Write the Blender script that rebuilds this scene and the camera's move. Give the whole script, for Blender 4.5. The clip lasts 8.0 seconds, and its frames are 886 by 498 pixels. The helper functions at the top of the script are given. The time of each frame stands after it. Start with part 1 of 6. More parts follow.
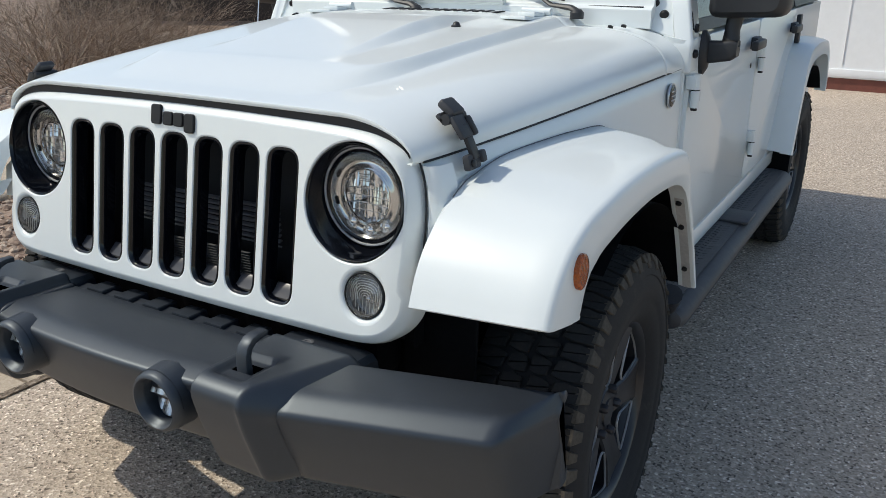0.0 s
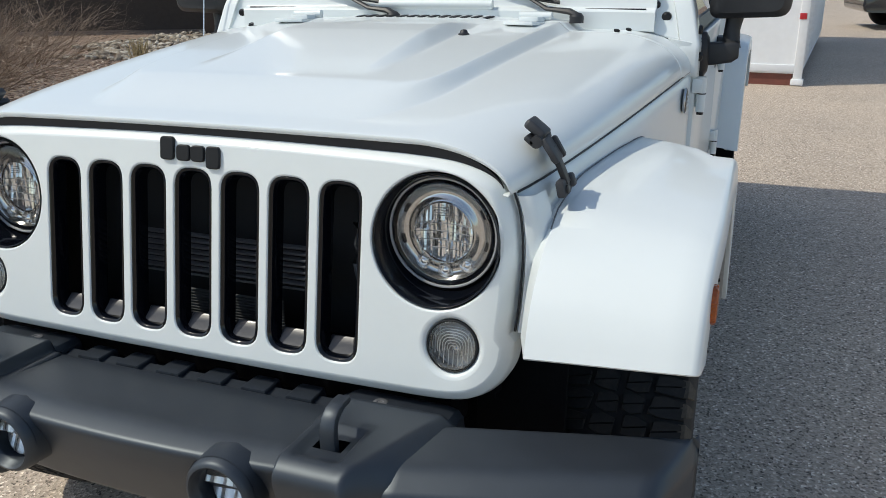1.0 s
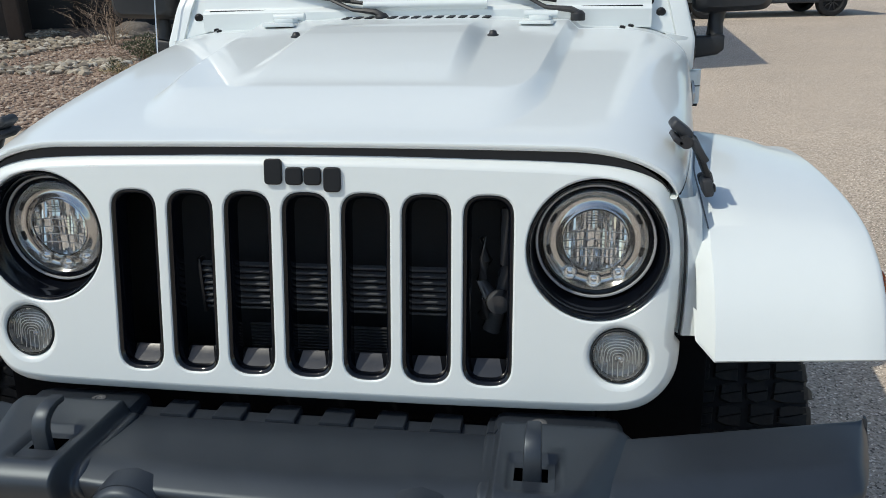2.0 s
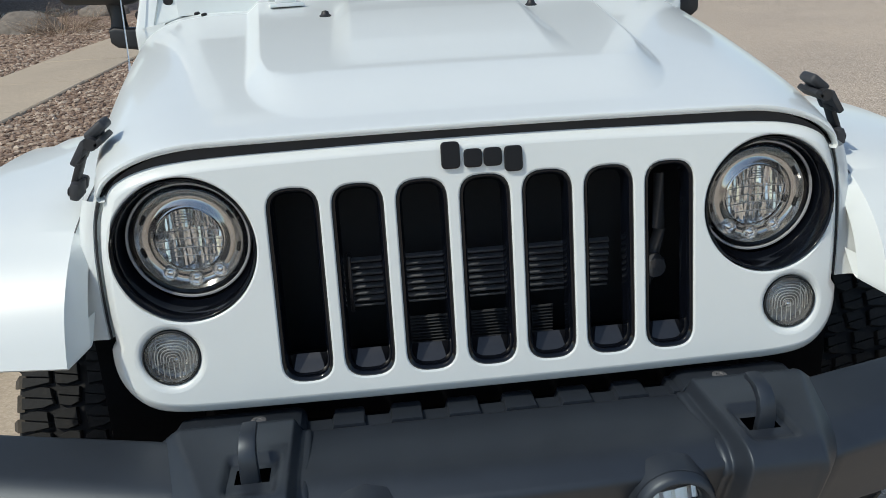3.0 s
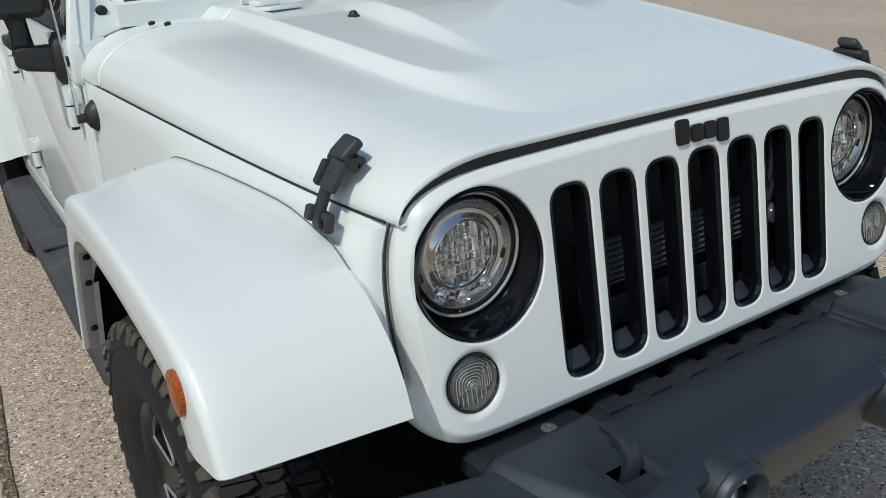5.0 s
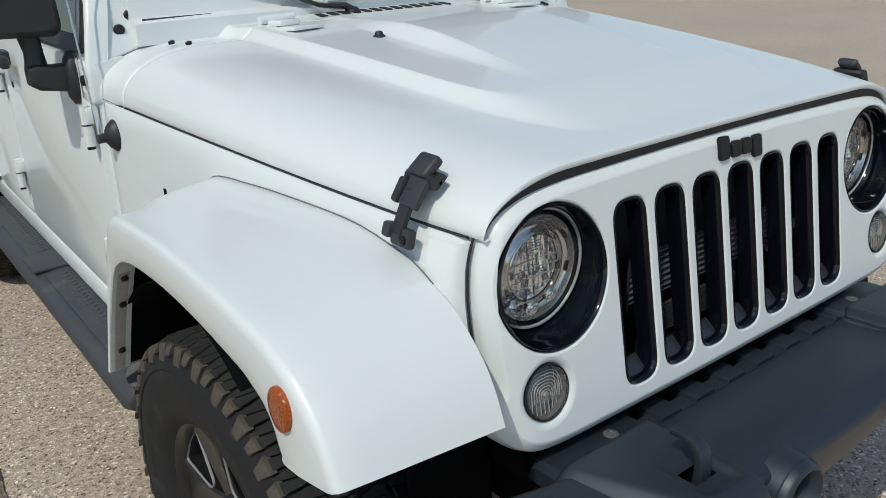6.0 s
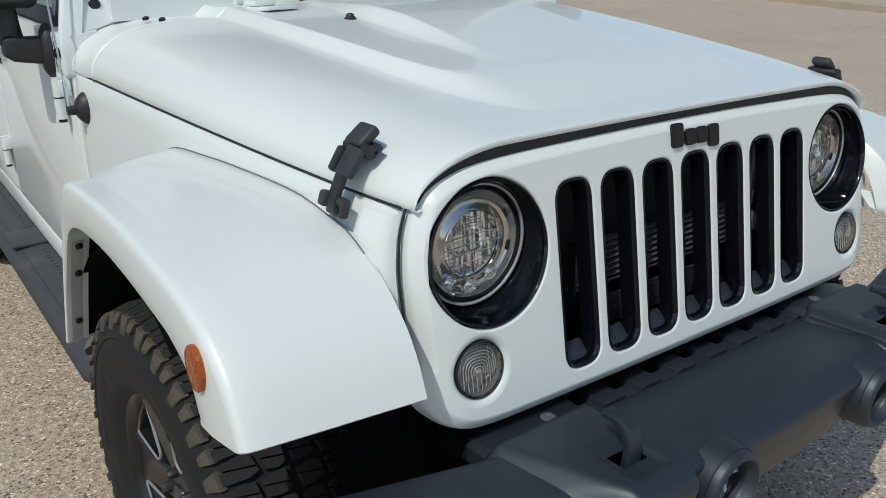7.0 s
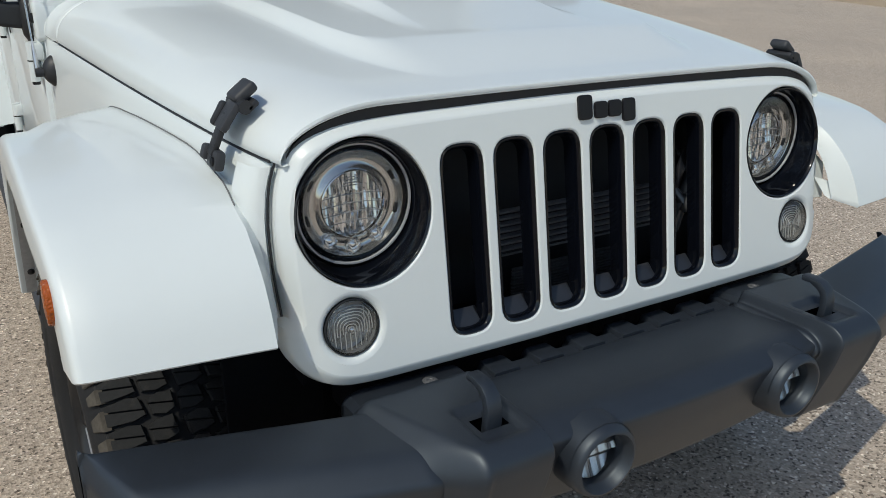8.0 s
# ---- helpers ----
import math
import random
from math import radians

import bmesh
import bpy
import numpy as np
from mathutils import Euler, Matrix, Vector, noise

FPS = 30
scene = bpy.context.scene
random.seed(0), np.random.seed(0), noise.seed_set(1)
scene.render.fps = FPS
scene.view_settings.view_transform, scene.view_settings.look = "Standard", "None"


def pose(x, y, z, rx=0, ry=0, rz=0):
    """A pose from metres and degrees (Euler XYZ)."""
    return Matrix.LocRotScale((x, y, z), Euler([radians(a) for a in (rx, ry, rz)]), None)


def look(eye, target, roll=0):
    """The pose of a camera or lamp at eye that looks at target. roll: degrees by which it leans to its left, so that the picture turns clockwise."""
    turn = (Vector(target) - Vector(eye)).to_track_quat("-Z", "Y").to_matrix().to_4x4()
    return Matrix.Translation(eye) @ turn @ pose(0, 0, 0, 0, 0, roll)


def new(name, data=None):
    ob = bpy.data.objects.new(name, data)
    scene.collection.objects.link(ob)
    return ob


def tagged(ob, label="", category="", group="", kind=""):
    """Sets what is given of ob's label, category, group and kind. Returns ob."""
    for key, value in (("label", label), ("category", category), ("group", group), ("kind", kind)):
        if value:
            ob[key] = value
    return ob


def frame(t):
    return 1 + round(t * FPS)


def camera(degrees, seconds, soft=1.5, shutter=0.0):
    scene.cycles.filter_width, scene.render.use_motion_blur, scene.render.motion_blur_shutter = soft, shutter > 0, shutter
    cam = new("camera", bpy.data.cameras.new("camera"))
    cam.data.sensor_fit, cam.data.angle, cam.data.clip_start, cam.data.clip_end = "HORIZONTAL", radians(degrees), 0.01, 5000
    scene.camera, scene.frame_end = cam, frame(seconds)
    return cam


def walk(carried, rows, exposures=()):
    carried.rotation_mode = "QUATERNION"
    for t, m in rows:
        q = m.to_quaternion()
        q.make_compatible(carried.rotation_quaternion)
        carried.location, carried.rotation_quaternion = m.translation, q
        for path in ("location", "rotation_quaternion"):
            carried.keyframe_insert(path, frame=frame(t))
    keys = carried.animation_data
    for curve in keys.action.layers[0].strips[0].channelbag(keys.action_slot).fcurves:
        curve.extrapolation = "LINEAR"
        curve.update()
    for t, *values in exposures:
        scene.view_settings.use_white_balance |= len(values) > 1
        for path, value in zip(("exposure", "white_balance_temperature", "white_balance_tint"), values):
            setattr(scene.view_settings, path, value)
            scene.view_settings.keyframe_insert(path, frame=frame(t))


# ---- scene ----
cam = camera(57.2, 8.0, soft=0.85)
PATH = [
    (0, (1.376, -1.206, 1.42), (0.411, 0.415, 0.756), -0.1),
    (0.5, (1.19, -1.212, 1.4), (0.352, 0.48, 0.741), -0.2),
    (1, (0.952, -1.201, 1.425), (0.264, 0.556, 0.763), -0.8),
    (1.2, (0.859, -1.215, 1.437), (0.241, 0.563, 0.762), -0.9),
    (2.3, (0.242, -1.268, 1.442), (0.093, 0.604, 0.756), -1.9),
    (2.5, (0.131, -1.245, 1.454), (0.061, 0.62, 0.734), -2.4),
    (3, (-0.192, -1.244, 1.453), (-0.009, 0.602, 0.707), -2.6),
    (3.5, (-0.482, -1.186, 1.422), (-0.059, 0.631, 0.7), -3.1),
    (4, (-0.762, -1.136, 1.433), (-0.125, 0.61, 0.694), -3.4),
    (4.5, (-0.982, -1.052, 1.445), (-0.153, 0.598, 0.676), -3.1),
    (5, (-1.104, -0.904, 1.476), (-0.111, 0.647, 0.699), -2.4),
    (5.2, (-1.139, -0.868, 1.492), (-0.111, 0.659, 0.711), -2.5),
    (6.3, (-1.308, -0.808, 1.492), (-0.158, 0.656, 0.76), -1.0),
    (6.5, (-1.287, -0.823, 1.47), (-0.141, 0.647, 0.744), -0.5),
    (7, (-1.204, -0.892, 1.439), (-0.097, 0.608, 0.715), 0.3),
    (7.5, (-1.084, -0.971, 1.398), (-0.039, 0.573, 0.674), 0.9),
    (8, (-0.979, -1.08, 1.395), (-0.013, 0.51, 0.662), 1.1),
]
walk(cam, [(t, look(eye, target, roll)) for t, eye, target, roll in PATH], [(0.0, 0.31, 7000, 6), (1.0, 0.27, 6950, 5), (2.5, 0.18, 6850, 4), (4.5, -0.05, 6850, 4), (6.5, -0.09, 6850, 4), (8.0, -0.10, 6850, 4)])

# ---- world, sun, exposure ----
SUN = Vector((-0.69, -0.36, 1.0)).normalized()
world = bpy.data.worlds.new("sky")
scene.world = world
world.use_nodes = True
wn = world.node_tree
sky = wn.nodes.new("ShaderNodeTexSky")
sky.sky_type = "NISHITA"
sky.sun_disc = False
sky.sun_elevation = math.asin(SUN.z)
sky.sun_rotation = math.atan2(SUN.x, SUN.y)
sky.altitude = 1200
sky.dust_density = 2.6
wn.nodes["Background"].inputs["Strength"].default_value = 0.137
wn.links.new(sky.outputs["Color"], wn.nodes["Background"].inputs["Color"])
sun = new("sun", bpy.data.lights.new("sun", "SUN"))
sun.data.energy = 2.25
sun.data.angle = radians(0.53)
sun.data.color = (1.0, 0.96, 0.90)
sun.matrix_world = look(SUN * 30, (0, 0, 0))

# ---- materials ----
def nodes_of(name):
    m = bpy.data.materials.new(name)
    m.use_nodes = True
    return m, m.node_tree.nodes, m.node_tree.links, m.node_tree.nodes["Principled BSDF"]


def noise_tex(nd, ln, coord, scale, detail=4.0, rough=0.55):
    t = nd.new("ShaderNodeTexNoise")
    t.inputs["Scale"].default_value = scale
    t.inputs["Detail"].default_value = detail
    t.inputs["Roughness"].default_value = rough
    ln.new(coord, t.inputs["Vector"])
    return t


def ramp(nd, ln, fac, stops):
    r = nd.new("ShaderNodeValToRGB")
    el = r.color_ramp.elements
    while len(el) < len(stops):
        el.new(0.5)
    for e, (p, c) in zip(el, stops):
        e.position, e.color = p, (*c, 1.0) if len(c) == 3 else c
    ln.new(fac, r.inputs["Fac"])
    return r


def mixed(nd, ln, fac, a, b, how="MIX"):
    x = nd.new("ShaderNodeMix")
    x.data_type, x.blend_type = "RGBA", how
    for sock, val in ((x.inputs[0], fac), (x.inputs[6], a), (x.inputs[7], b)):
        if isinstance(val, (int, float)):
            sock.default_value = val
        elif isinstance(val, tuple):
            sock.default_value = (*val, 1.0)
        else:
            ln.new(val, sock)
    return x.outputs[2]


def bumped(nd, ln, bsdf, height, strength, dist):
    b = nd.new("ShaderNodeBump")
    b.inputs["Strength"].default_value = strength
    b.inputs["Distance"].default_value = dist
    ln.new(height, b.inputs["Height"])
    ln.new(b.outputs["Normal"], bsdf.inputs["Normal"])
    return b


def basic(name, col, rough=0.5, metal=0.0, coat=0.0, var=0.12, vscale=6.0, bump=0.0, bscale=300.0, bdist=0.001, rvar=0.1, spec=0.5, dirt=None):
    """A painted, plastic, rubber or metal surface with wear at two scales."""
    m, nd, ln, b = nodes_of(name)
    co = nd.new("ShaderNodeTexCoord").outputs["Object"]
    n1, n2 = noise_tex(nd, ln, co, vscale), noise_tex(nd, ln, co, vscale * 9, 3)
    lo, hi = tuple(c * (1 - var) for c in col), tuple(min(1, c * (1 + var)) for c in col)
    c1 = ramp(nd, ln, n1.outputs["Fac"], [(0.3, lo), (0.7, hi)]).outputs["Color"]
    c2 = ramp(nd, ln, n2.outputs["Fac"], [(0.3, lo), (0.7, hi)]).outputs["Color"]
    c = mixed(nd, ln, 0.45, c1, c2)
    if dirt:
        mask = ramp(nd, ln, noise_tex(nd, ln, co, dirt[1], 8, 0.7).outputs["Fac"], [(dirt[2], (0, 0, 0)), (dirt[2] + 0.2, (1, 1, 1))]).outputs["Color"]
        c = mixed(nd, ln, mask, c, dirt[0])
    ln.new(c, b.inputs["Base Color"])
    rr = nd.new("ShaderNodeMapRange")
    rr.inputs["To Min"].default_value, rr.inputs["To Max"].default_value = max(0.02, rough - rvar * rough), min(1, rough + rvar * rough)
    ln.new(n1.outputs["Fac"], rr.inputs["Value"])
    ln.new(rr.outputs["Result"], b.inputs["Roughness"])
    b.inputs["Metallic"].default_value = metal
    b.inputs["Coat Weight"].default_value = coat
    b.inputs["Coat Roughness"].default_value = 0.04
    b.inputs["Specular IOR Level"].default_value = spec
    if bump:
        bumped(nd, ln, b, noise_tex(nd, ln, co, bscale, 3).outputs["Fac"], bump, bdist)
    return m


paint = basic("white_paint", (0.74, 0.785, 0.785), 0.34, 0, 0.44, 0.012, 2.0, 0.02, 900, 0.0003)
paint_satin = basic("white_flare_paint", (0.74, 0.785, 0.785), 0.40, 0, 0.46, 0.012, 2.0, 0.03, 700, 0.0004)
bumper_plastic = basic("textured_black_plastic", (0.0172, 0.0213, 0.0292), 0.46, 0, 0, 0.2, 3.0, 0.18, 700, 0.0006, 0.12, 0.75, ((0.022, 0.027, 0.035), 7.0, 0.56))
bumper_plastic.node_tree.nodes["Principled BSDF"].inputs["Specular Tint"].default_value = (0.80, 0.91, 1.0, 1.0)
push_pin = basic("grey_push_pin", (0.11, 0.112, 0.118), 0.45)
trim_plastic = basic("black_trim_plastic", (0.022, 0.023, 0.026), 0.48, 0, 0, 0.15, 6.0, 0.2, 600, 0.0006)
gloss_black = basic("gloss_black", (0.003, 0.004, 0.007), 0.07, 0, 0.0, 0.1, 5.0, 0.0, 300, 0.001, 0.1, 0.42)
badge_black = basic("badge_black", (0.008, 0.008, 0.010), 0.38, 0, 0, 0.1, 20.0, 0.0, 300, 0.001, 0.1, 0.35)
matte_black = basic("matte_black", (0.0085, 0.0108, 0.0145), 0.75, 0, 0, 0.2, 8.0)
# black liner plastic, darkened further: the shade of recesses is in its colour
liner = basic("liner_shade_black", (0.0034, 0.0040, 0.0054), 0.95, 0, 0, 0.3, 10.0, 0.3, 60, 0.003, 0.05, 0.12)
seal = basic("rubber_seal", (0.012, 0.013, 0.016), 0.55, 0, 0, 0.1, 8.0)
rubber = basic("tyre_rubber", (0.013, 0.0135, 0.015), 0.78, 0, 0, 0.25, 9.0, 0.3, 400, 0.001, 0.1, 0.4, ((0.050, 0.044, 0.038), 14.0, 0.58))
tread_rubber = basic("worn_tread_rubber", (0.021, 0.0215, 0.022), 0.85, 0, 0, 0.3, 14.0, 0.5, 300, 0.0015, 0.1, 0.35, ((0.058, 0.053, 0.047), 20.0, 0.57))
rim_black = basic("satin_black_alloy", (0.018, 0.018, 0.020), 0.34, 0.2, 0.2, 0.15, 8.0)
pale_edge = basic("pale_milled_edge", (0.40, 0.41, 0.42), 0.35, 0.3, 0, 0.08, 30.0)
milled = basic("milled_aluminium", (0.62, 0.63, 0.65), 0.28, 1.0, 0, 0.08, 30.0)
chrome = basic("chrome", (0.82, 0.83, 0.85), 0.07, 1.0, 0, 0.03, 20.0)
fog_white = basic("fog_lamp_silver", (0.88, 0.89, 0.91), 0.22, 0.55, 0, 0.05, 30.0)
facet_chrome = basic("facet_chrome", (0.95, 0.96, 0.98), 0.07, 0.80, 0, 0.05, 30.0)
signal_dark = basic("signal_reflector", (0.42, 0.425, 0.43), 0.25, 0.6, 0, 0.3, 60.0, 0.8, 90, 0.004)
flange_grey = basic("dusty_grey_plastic", (0.50, 0.49, 0.475), 0.7, 0, 0, 0.2, 12.0)
# mid grey that stands for shadowed paint in the flare's joint
seam_grey = basic("seam_shade_grey", (0.14, 0.145, 0.15), 0.6)
lamp_ring = basic("lamp_bezel_grey", (0.66, 0.65, 0.64), 0.12, 0.88, 0, 0.10, 20.0)
signal_rib = basic("signal_flutes", (0.50, 0.51, 0.52), 0.42, 0.1, 0, 0.2, 60.0)
rim_grey = basic("lens_rim_grey", (0.42, 0.43, 0.45), 0.25, 0.2, 0, 0.08, 20.0)
slot_foot_black = basic("polished_black_foot", (0.020, 0.022, 0.028), 0.34, 0.0, 0.15, 0.15, 25.0, 0.15, 60, 0.002, 0.1, 0.6)
latch_grey = basic("faded_black_rubber", (0.034, 0.036, 0.041), 0.55, 0, 0, 0.2, 12.0, 0.25, 500, 0.0006)
dusty_rubber = basic("dusty_tread_rubber", (0.080, 0.071, 0.059), 0.9, 0, 0, 0.35, 18.0, 0.4, 300, 0.001, 0.1, 0.3, ((0.04, 0.037, 0.034), 16.0, 0.52))
steel_dark = basic("dark_steel", (0.05, 0.05, 0.055), 0.42, 0.6, 0, 0.2, 15.0)
fin_mat = basic("cooler_fin", (0.040, 0.043, 0.048), 0.55, 0.2, 0, 0.25, 30.0)
hose_black = basic("glossy_hose_black", (0.085, 0.089, 0.098), 0.20, 0, 0.3, 0.15, 20.0)
radiator_mat = basic("radiator_fins", (0.105, 0.111, 0.122), 0.45, 0.2, 0, 0.25, 30.0)
bolt_mat = basic("bolt_black", (0.02, 0.02, 0.022), 0.35, 0.5, 0, 0.1, 30.0)
step_mat = basic("step_plastic", (0.050, 0.052, 0.058), 0.55, 0, 0, 0.2, 5.0, 0.3, 500, 0.001, 0.1, 0.5, ((0.12, 0.11, 0.10), 9.0, 0.6))
interior = basic("dark_interior", (0.03, 0.03, 0.032), 0.8)
container_white = basic("container_white", (0.78, 0.79, 0.80), 0.5, 0, 0, 0.05, 1.2, 0.1, 20, 0.002, 0.1, 0.4, ((0.55, 0.54, 0.52), 2.2, 0.66))
container_red = basic("container_red", (0.16, 0.05, 0.035), 0.6, 0, 0, 0.25, 8.0)
red_mark = basic("red_reflector", (0.45, 0.02, 0.03), 0.3)
far_paint = basic("dark_grey_car_paint", (0.03, 0.03, 0.033), 0.22, 0.3, 0.8, 0.1, 3.0)
wall_brown = basic("brown_stucco", (0.065, 0.048, 0.038), 0.9, 0, 0, 0.18, 1.5, 0.5, 40, 0.004)
door_dark = basic("dark_garage_door", (0.02, 0.02, 0.022), 0.5, 0, 0, 0.2, 3.0)
wood_fence = basic("weathered_wood", (0.10, 0.065, 0.045), 0.85, 0, 0, 0.35, 5.0, 0.4, 30, 0.004)


def glass_mat(name, tint, rough=0.0, ior=1.45):
    m, nd, ln, b = nodes_of(name)
    b.inputs["Base Color"].default_value = (*tint, 1)
    b.inputs["Roughness"].default_value = rough
    b.inputs["Transmission Weight"].default_value = 1.0
    b.inputs["IOR"].default_value = ior
    return m


def thin_glass(name, tint, rough):
    """A thin clear shell: lets the view through and mirrors the sky at its Fresnel share."""
    m, nd, ln, b = nodes_of(name)
    nd.remove(b)
    tr, gl, mx, fr = (nd.new("ShaderNode" + k) for k in ("BsdfTransparent", "BsdfGlossy", "MixShader", "Fresnel"))
    tr.inputs["Color"].default_value = (*tint, 1)
    gl.inputs["Roughness"].default_value = rough
    fr.inputs["IOR"].default_value = 1.5
    ln.new(fr.outputs["Fac"], mx.inputs["Fac"])
    ln.new(tr.outputs["BSDF"], mx.inputs[1])
    ln.new(gl.outputs["BSDF"], mx.inputs[2])
    ln.new(mx.outputs["Shader"], nd["Material Output"].inputs["Surface"])
    return m


glass = thin_glass("clear_lens", (0.95, 0.96, 0.96), 0.02)
window_glass = glass_mat("tinted_window_glass", (0.02, 0.024, 0.025))


def ribbed_lens(name, col, scale, strength, trans):
    m, nd, ln, b = nodes_of(name)
    co = nd.new("ShaderNodeTexCoord").outputs["Object"]
    w = nd.new("ShaderNodeTexVoronoi")
    w.inputs["Scale"].default_value = scale
    ln.new(co, w.inputs["Vector"])
    b.inputs["Base Color"].default_value = (*col, 1)
    b.inputs["Roughness"].default_value = 0.08
    b.inputs["Transmission Weight"].default_value = trans
    bumped(nd, ln, b, w.outputs["Distance"], strength, 0.004)
    return m


amber = ribbed_lens("amber_lens", (0.44, 0.095, 0.013), 190, 0.6, 0.25)


signal_lens = thin_glass("clear_signal_lens", (0.90, 0.91, 0.91), 0.06)


def stone_mat(name, cell, cols, small, rough, bump, bdist, stain=(0.0, (0, 0, 0)), grain=0.55):
    """Asphalt or concrete: coloured grains of one size in a binder, with stains and patches."""
    m, nd, ln, b = nodes_of(name)
    co = nd.new("ShaderNodeTexCoord").outputs["Object"]
    v = nd.new("ShaderNodeTexVoronoi")
    v.inputs["Scale"].default_value = cell
    ln.new(co, v.inputs["Vector"])
    sep = nd.new("ShaderNodeSeparateColor")
    ln.new(v.outputs["Color"], sep.inputs["Color"])
    c = ramp(nd, ln, sep.outputs["Red"], cols).outputs["Color"]
    fine = noise_tex(nd, ln, co, small, 4)
    c = mixed(nd, ln, grain, c, ramp(nd, ln, fine.outputs["Fac"], [(0.3, (0.55, 0.55, 0.55)), (0.7, (1.35, 1.33, 1.3))]).outputs["Color"], "MULTIPLY")
    big = noise_tex(nd, ln, co, 0.55, 6, 0.62)
    c = mixed(nd, ln, 0.6, c, ramp(nd, ln, big.outputs["Fac"], [(0.3, (0.80, 0.80, 0.81)), (0.7, (1.12, 1.11, 1.08))]).outputs["Color"], "MULTIPLY")
    if stain[0]:
        mask = ramp(nd, ln, noise_tex(nd, ln, co, 3.2, 8, 0.7).outputs["Fac"], [(0.60, (0, 0, 0)), (0.78, (stain[0],) * 3)]).outputs["Color"]
        c = mixed(nd, ln, mask, c, stain[1])
    ln.new(c, b.inputs["Base Color"])
    b.inputs["Roughness"].default_value = rough
    h = nd.new("ShaderNodeMath")
    h.operation = "ADD"
    ln.new(v.outputs["Distance"], h.inputs[0])
    ln.new(fine.outputs["Fac"], h.inputs[1])
    bumped(nd, ln, b, h.outputs["Value"], bump, bdist)
    return m


asphalt = stone_mat("worn_asphalt", 135, [(0.0, (0.11, 0.085, 0.066)), (0.13, (0.37, 0.300, 0.238)), (0.5, (0.51, 0.420, 0.338)), (0.90, (0.61, 0.510, 0.415)), (1.0, (0.98, 0.89, 0.78))], 60, 0.9, 0.55, 0.004, (0.30, (0.20, 0.165, 0.13)), 0.5)
concrete = stone_mat("weathered_concrete", 160, [(0.0, (0.42, 0.345, 0.265)), (0.6, (0.47, 0.39, 0.30)), (1.0, (0.53, 0.45, 0.355))], 40, 0.9, 0.25, 0.003, (0.5, (0.30, 0.23, 0.17)), 0.2)
gutter_dirt = stone_mat("gutter_dirt", 70, [(0.0, (0.12, 0.092, 0.066)), (0.7, (0.25, 0.20, 0.15)), (1.0, (0.44, 0.37, 0.30))], 25, 0.95, 0.9, 0.012)
soil = stone_mat("gravel_bed_soil", 26, [(0.0, (0.17, 0.11, 0.08)), (0.5, (0.27, 0.19, 0.14)), (1.0, (0.40, 0.31, 0.25))], 9, 0.95, 0.8, 0.02)


def varied(name, cols, rough=0.85, bump=0.4, bscale=60, by_object=False):
    """Pieces that differ from one another in colour."""
    m, nd, ln, b = nodes_of(name)
    if by_object:
        r = nd.new("ShaderNodeObjectInfo").outputs["Random"]
    else:
        r = nd.new("ShaderNodeNewGeometry").outputs["Random Per Island"]
    co = nd.new("ShaderNodeTexCoord").outputs["Object"]
    n = noise_tex(nd, ln, co, bscale, 4)
    c = ramp(nd, ln, r, cols).outputs["Color"]
    c = mixed(nd, ln, 0.7, c, ramp(nd, ln, n.outputs["Fac"], [(0.3, (0.6, 0.6, 0.6)), (0.7, (1.25, 1.25, 1.25))]).outputs["Color"], "MULTIPLY")
    ln.new(c, b.inputs["Base Color"])
    b.inputs["Roughness"].default_value = rough
    bumped(nd, ln, b, n.outputs["Fac"], bump, 0.004)
    return m


gravel_mat = varied("red_tan_gravel", [(0.0, (0.17, 0.11, 0.08)), (0.4, (0.30, 0.21, 0.155)), (0.75, (0.40, 0.30, 0.225)), (1.0, (0.56, 0.46, 0.37))])
cobble_mat = varied("river_cobbles", [(0.0, (0.18, 0.15, 0.12)), (0.5, (0.36, 0.30, 0.22)), (1.0, (0.55, 0.50, 0.42))], 0.8, 0.5, 20)
boulder_mat = varied("grey_boulder", [(0.0, (0.16, 0.14, 0.12)), (1.0, (0.24, 0.21, 0.18))], 0.9, 0.8, 14, True)
twig_mat = varied("dry_twigs", [(0.0, (0.16, 0.11, 0.078)), (0.5, (0.34, 0.25, 0.18)), (1.0, (0.56, 0.45, 0.35))], 0.9, 0.2, 80)
straw_mat = varied("straw_grass", [(0.0, (0.32, 0.24, 0.12)), (1.0, (0.52, 0.42, 0.24))], 0.9, 0.2, 80)
green_mat = varied("sage_leaves", [(0.0, (0.05, 0.065, 0.03)), (1.0, (0.13, 0.14, 0.075))], 0.8, 0.2, 80)


# ---- mesh helpers ----
def lerp(a, b, t):
    return a + (b - a) * t


def smooth(a, b, x):
    t = min(1.0, max(0.0, (x - a) / (b - a)))
    return t * t * (3 - 2 * t)


def curve_at(pts, t):
    """Linear reading of a table [(t, value), ...]."""
    if t <= pts[0][0]:
        return pts[0][1]
    for (t0, v0), (t1, v1) in zip(pts, pts[1:]):
        if t <= t1:
            return lerp(v0, v1, (t - t0) / (t1 - t0))
    return pts[-1][1]


def loft(bm, rings, closed=False, caps=False):
    rows = [[bm.verts.new(p) for p in r] for r in rings]
    n = len(rows[0])
    for a, b in zip(rows, rows[1:]):
        for i in range(n if closed else n - 1):
            j = (i + 1) % n
            bm.faces.new((a[i], a[j], b[j], b[i]))
    if caps:
        bm.faces.new(rows[0])
        bm.faces.new(rows[-1])
    return rows


